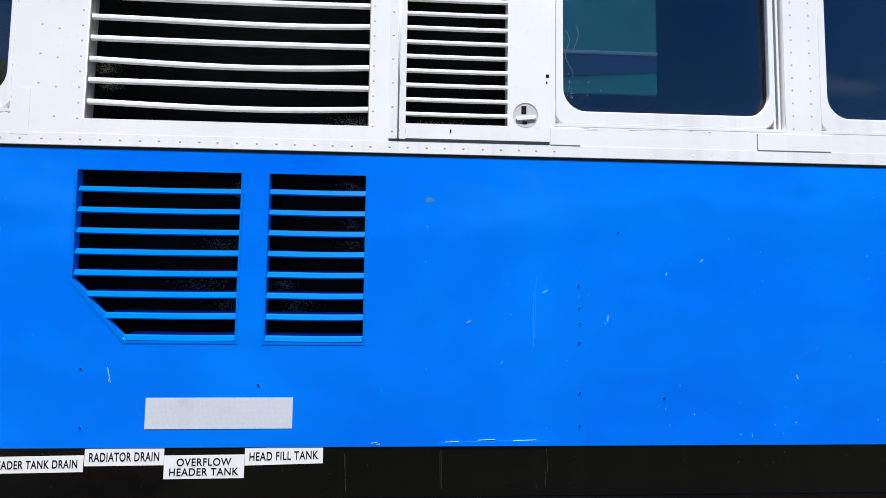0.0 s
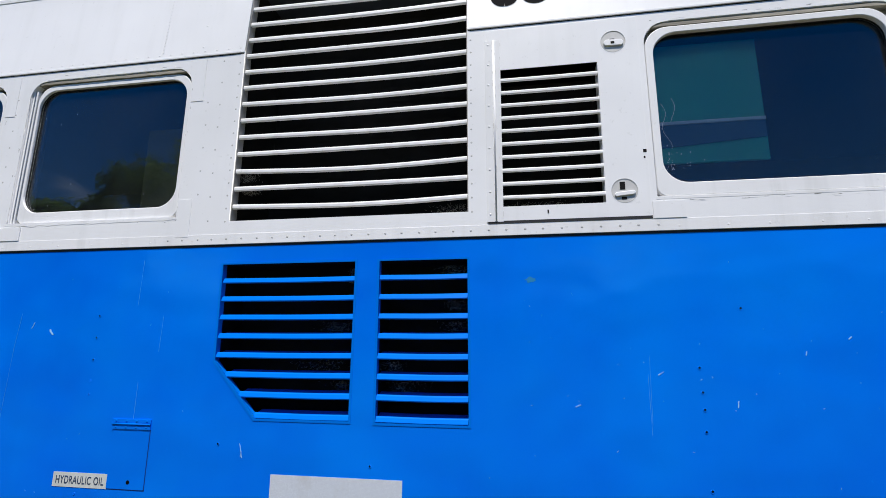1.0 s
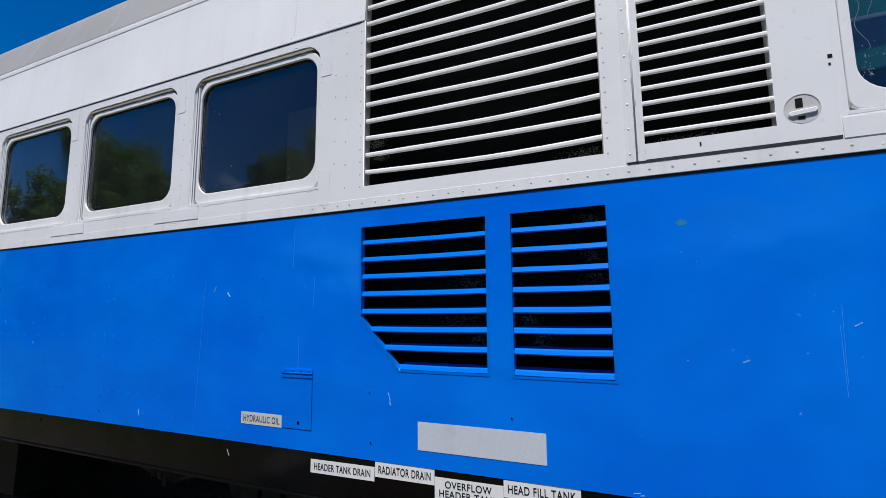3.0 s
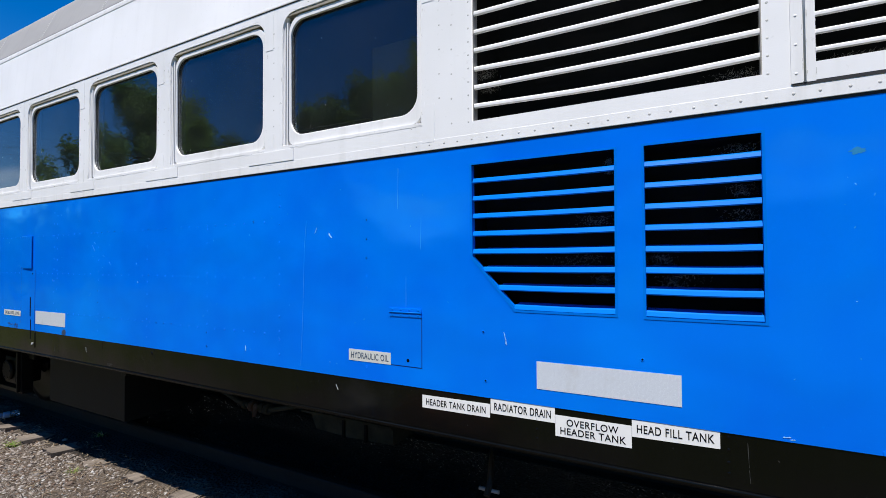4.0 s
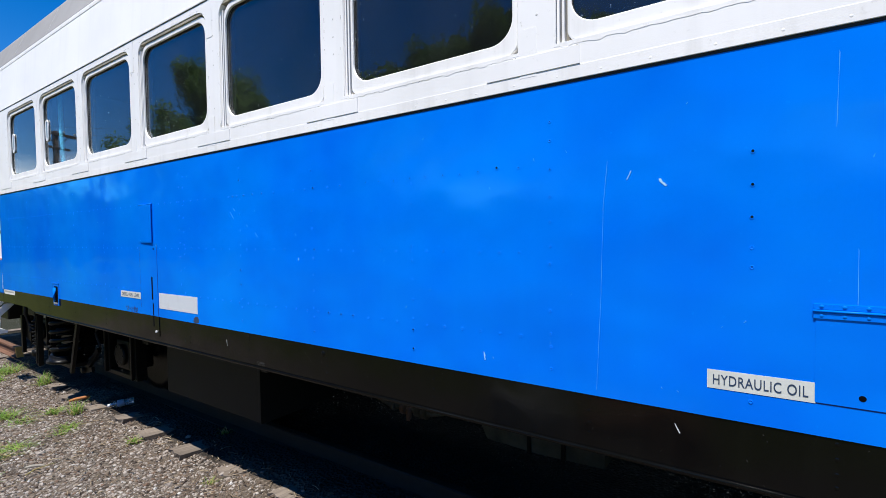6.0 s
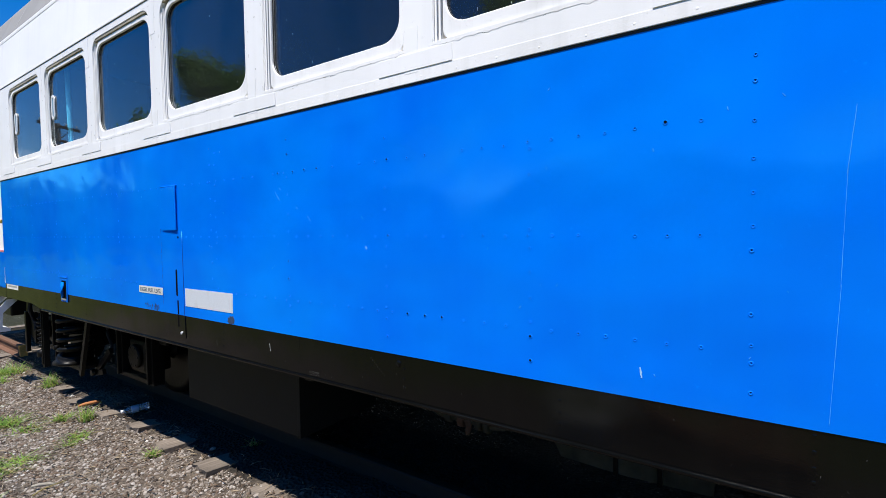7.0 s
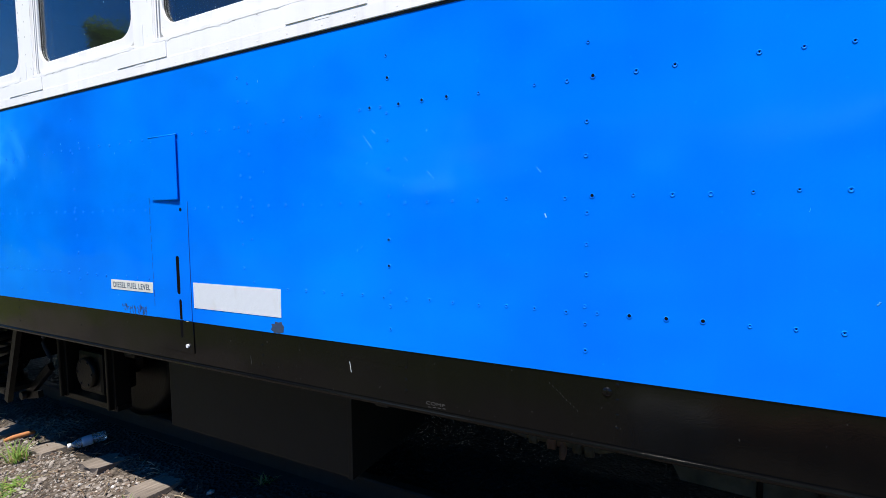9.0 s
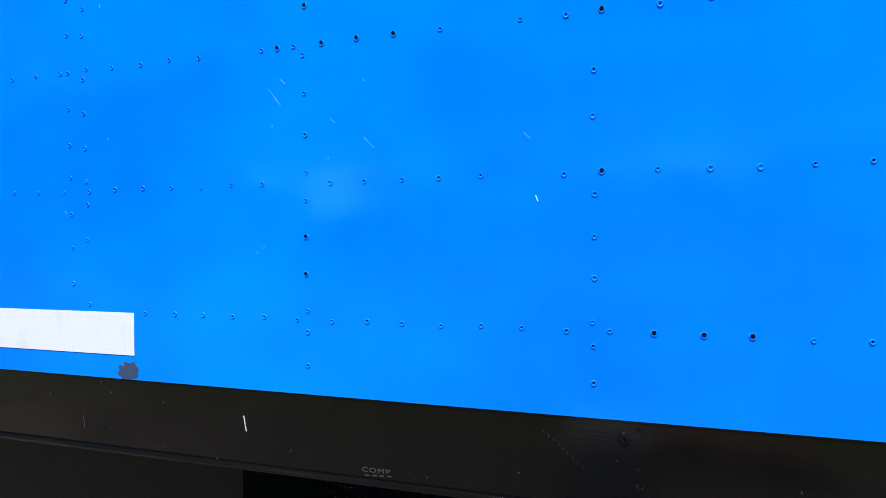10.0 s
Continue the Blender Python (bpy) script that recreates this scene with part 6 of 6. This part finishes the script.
bone = part("stick", tube(bmesh.new(), [(0, 0, 0), (0.04, 0.006, 0.004), (0.10, 0.004, 0.004), (0.13, -0.004, 0)], [0.008, 0.012, 0.010, 0.005], 8), TIMBER)
bone.matrix_world = pose(-6.11, -0.49, 0.030, 0, 0, 48)
tagged(bone, "pale bleached stick lying on the ballast", "stick")
twig = part("stick", tube(bmesh.new(), [(0, 0, 0), (0.06, 0.010, 0.012), (0.13, 0.006, 0.010), (0.19, 0.02, 0.0)], [0.005, 0.0045, 0.004, 0.0025], 7), DRY)
twig.matrix_world = pose(-5.98, -0.52, 0.026, 0, 0, 98)
tagged(twig, "thin curved dry twig on the ballast", "stick")
r = random.Random(9)
bm = bmesh.new()
for k in range(2200):
    x, y = -3.4 - 6.6 * r.random() ** 1.5, r.uniform(-1.2, 0.5)
    a, ln = r.uniform(0, 6.28), r.uniform(0.02, 0.09)
    z = ground_height(x, y) + 0.003
    tube(bm, [(x, y, z), (x + ln * 0.5 * math.cos(a), y + ln * 0.5 * math.sin(a), z + 0.006), (x + ln * math.cos(a), y + ln * math.sin(a), z)], r.uniform(0.0012, 0.0036), 4)
tagged(part("wood_splinters", bm, STRAW), "dry stalks and wood splinters on the ballast", "litter", kind="stuff")


# ---------------------------------------------------------------- across the yard: trees and pole mirrored in the glass, growth added unseen
def tree(x, y, height, spread, seed, leaves=5200, low=0.20):
    r = random.Random(seed)
    ob = thing("tree", "broadleaf tree with dense dark green crown", "tree", "trees across the yard", at=(x, y, -0.02))
    bm = bmesh.new()
    top = height * 0.62
    tube(bm, [(0, 0, 0), (0.1, 0.05, top * 0.4), (-0.05, 0.1, top * 0.75), (0.05, 0, top)], [height * 0.03, height * 0.024, height * 0.016, height * 0.008], 10)
    tips = []
    for k in range(13):
        a, u = r.uniform(0, 6.28), r.uniform(0.3, 1.0)
        z0 = top * u
        ln = spread * r.uniform(0.45, 0.95) * (1.15 - 0.5 * u)
        p1 = Vector((math.cos(a) * ln * 0.5, math.sin(a) * ln * 0.5, z0 + ln * 0.35))
        p2 = Vector((math.cos(a) * ln, math.sin(a) * ln, z0 + ln * r.uniform(0.4, 0.8)))
        tube(bm, [(0, 0, z0), p1, p2], [height * 0.011, height * 0.007, height * 0.003], 7)
        tips += [p1, p2]
    part("trunk", bm, BARK, ob)
    clumps = []
    for k in range(46):
        b = r.choice(tips)
        p = b + Vector((r.gauss(0, 1), r.gauss(0, 1), r.gauss(0.3, 0.8))) * spread * 0.24
        p.z = min(max(p.z, height * low), height * 0.93)
        clumps.append((p, spread * r.uniform(0.18, 0.36)))
    verts, faces = [], []
    for k in range(leaves):
        c, s = r.choice(clumps)
        d = Vector((r.gauss(0, 1), r.gauss(0, 1), r.gauss(0, 0.8)))
        p = c + d.normalized() * s * r.uniform(0.25, 1.05)
        u = Vector((r.uniform(-1, 1), r.uniform(-1, 1), r.uniform(-0.6, 0.6))).normalized()
        v = u.cross(Vector((r.uniform(-1, 1), r.uniform(-1, 1), r.uniform(-1, 1)))).normalized()
        w = r.uniform(0.07, 0.19)
        b = len(verts)
        verts += [tuple(p - u * w), tuple(p + v * w * 0.5), tuple(p + u * w), tuple(p - v * w * 0.5)]
        faces.append((b, b + 1, b + 2, b + 3))
    verts = np.array(verts)
    verts *= (spread / np.percentile(np.hypot(verts[:, 0], verts[:, 1]), 97), spread / np.percentile(np.hypot(verts[:, 0], verts[:, 1]), 97), height / np.percentile(verts[:, 2], 99.6))
    verts = [tuple(map(float, v)) for v in verts]
    me = bpy.data.meshes.new("crown")
    me.from_pydata(verts, [], faces)
    part("crown", me, LEAF, ob)
    return ob


tree(-55.8, -30.3, 22.6, 7.6, 1, 95000)
tree(-44.2, -17.8, 12.9, 3.6, 10, 26000)
tree(-39.0, -24.0, 13.2, 3.8, 8, 24000)
tree(-23.2, -18.5, 9.4, 3.6, 2, 50000)
tree(-17.4, -21.2, 13.2, 4.2, 3, 36000, 0.55)
tree(-13.0, -23.5, 14.2, 3.8, 4, 36000, 0.55)
tree(-8.0, -24.0, 13.0, 3.6, 9, 40000, 0.5)
# two low trees out of view, added to darken grazing reflections
tree(-50.0, -6.5, 6.4, 3.4, 5, 8000)
tree(-57.0, -13.0, 7.2, 4.0, 6, 8000)


# unseen scrub, added to block low sky from the reflections
def hedge():
    r = random.Random(77)
    verts, faces = [], []
    for k in range(46000):
        u = r.random()
        ang = radians(182 + 170 * u)
        d = 44 + r.gauss(0, 2.0)
        # the dip at u 0.36 lets bright low sky reflect in the side
        h = 4.2 + 3.4 * min(1.0, max(0.0, (u - 0.10) / 0.1)) * (1 - math.exp(-((u - 0.36) / 0.05) ** 2)) + 1.6 * noise.noise(Vector((u * 30, 0, 0))) + 1.2 * noise.noise(Vector((u * 90, 4, 0)))
        h += 3.0 * max(0.0, 1 - u * 7)
        p = Vector((-4 + d * math.cos(ang), d * math.sin(ang), r.random() ** 0.7 * max(1.4, h)))
        a = Vector((r.uniform(-1, 1), r.uniform(-1, 1), r.uniform(-0.7, 0.7))).normalized()
        b = a.cross(Vector((r.uniform(-1, 1), r.uniform(-1, 1), r.uniform(-1, 1)))).normalized()
        w = r.uniform(0.2, 0.5)
        i = len(verts)
        verts += [tuple(p - a * w), tuple(p + b * w * 0.6), tuple(p + a * w), tuple(p - b * w * 0.6)]
        faces.append((i, i + 1, i + 2, i + 3))
    me = bpy.data.meshes.new("far_scrub")
    me.from_pydata(verts, [], faces)
    return tagged(part("far_scrub", me, LEAF), "dark green scrub added out of view to shape reflections", "scrub", kind="stuff")


hedge()


def power_pole(x, y):
    ob = thing("power_pole", "dark timber power pole with crossarm and braces", "power pole", at=(x, y, -0.02))
    ob.rotation_euler = (0, 0, radians(62))
    part("pole", tube(bmesh.new(), [(0, 0, 0), (0, 0, 4), (0, 0, 8.0)], [0.19, 0.17, 0.14], 12), POLE_WOOD, ob)
    part("crossarm", boxes((-1.3, 1.3, -0.20, -0.08, 7.74, 7.90), bevel=0.01), POLE_WOOD, ob)
    part("crossarm", boxes((-0.75, 0.75, -0.20, -0.08, 6.95, 7.08), bevel=0.01), POLE_WOOD, ob)
    for s in (-1, 1):
        part("brace", tube(bmesh.new(), [(0, -0.1, 7.1), (s * 0.75, -0.1, 7.76)], 0.025, 6), POLE_WOOD, ob)
        for q in (0.45, 1.15):
            part("insulator", tube(bmesh.new(), [(s * q, -0.1, 7.90), (s * q, -0.1, 7.98), (s * q, -0.1, 8.08)], [0.03, 0.06, 0.03], 10), STEEL, ob)
    for s in (-1.15, 1.15):
        part("wire", tube(bmesh.new(), [(s, -0.1 - 3.0 * k, 8.05 - 0.036 * k * (8 - k)) for k in range(9)], 0.006, 4), RUBBER, ob)


power_pole(-35.5, -8.4)


# unseen, added for a reddish patch reflected in the sole bar; form guessed
def timber_baulk(x, y):
    ob = thing("timber_baulk", "unseen reddish-brown squared timber, form guessed, added for its reflection", "timber", at=(x, y, 0.0))
    ob.rotation_euler = (0, 0, radians(8))
    part("beam", boxes((-0.55, 0.55, -0.13, 0.13, -0.02, 0.22), bevel=0.018), RED_TIMBER, ob)
    for e in (-0.42, 0.42):
        part("end_band", boxes((e - 0.02, e + 0.02, -0.134, 0.134, -0.02, 0.224)), RUST, ob)


# unseen, added for a pale patch reflected in the sole bar; form guessed
def concrete_block(x, y):
    ob = thing("concrete_block", "unseen pale concrete block, form guessed, added for its reflection", "concrete block", at=(x, y, 0.0))
    part("block", boxes((-0.24, 0.24, -0.16, 0.16, -0.02, 0.37), bevel=0.025), CONCRETE, ob)
    part("lifting_eye", tube(bmesh.new(), [(0.05 * math.cos(math.pi * k / 8), 0, 0.36 + 0.05 * math.sin(math.pi * k / 8)) for k in range(9)], 0.008, 8), RUST, ob)


timber_baulk(-2.53, -2.48)
concrete_block(-3.30, -1.98)
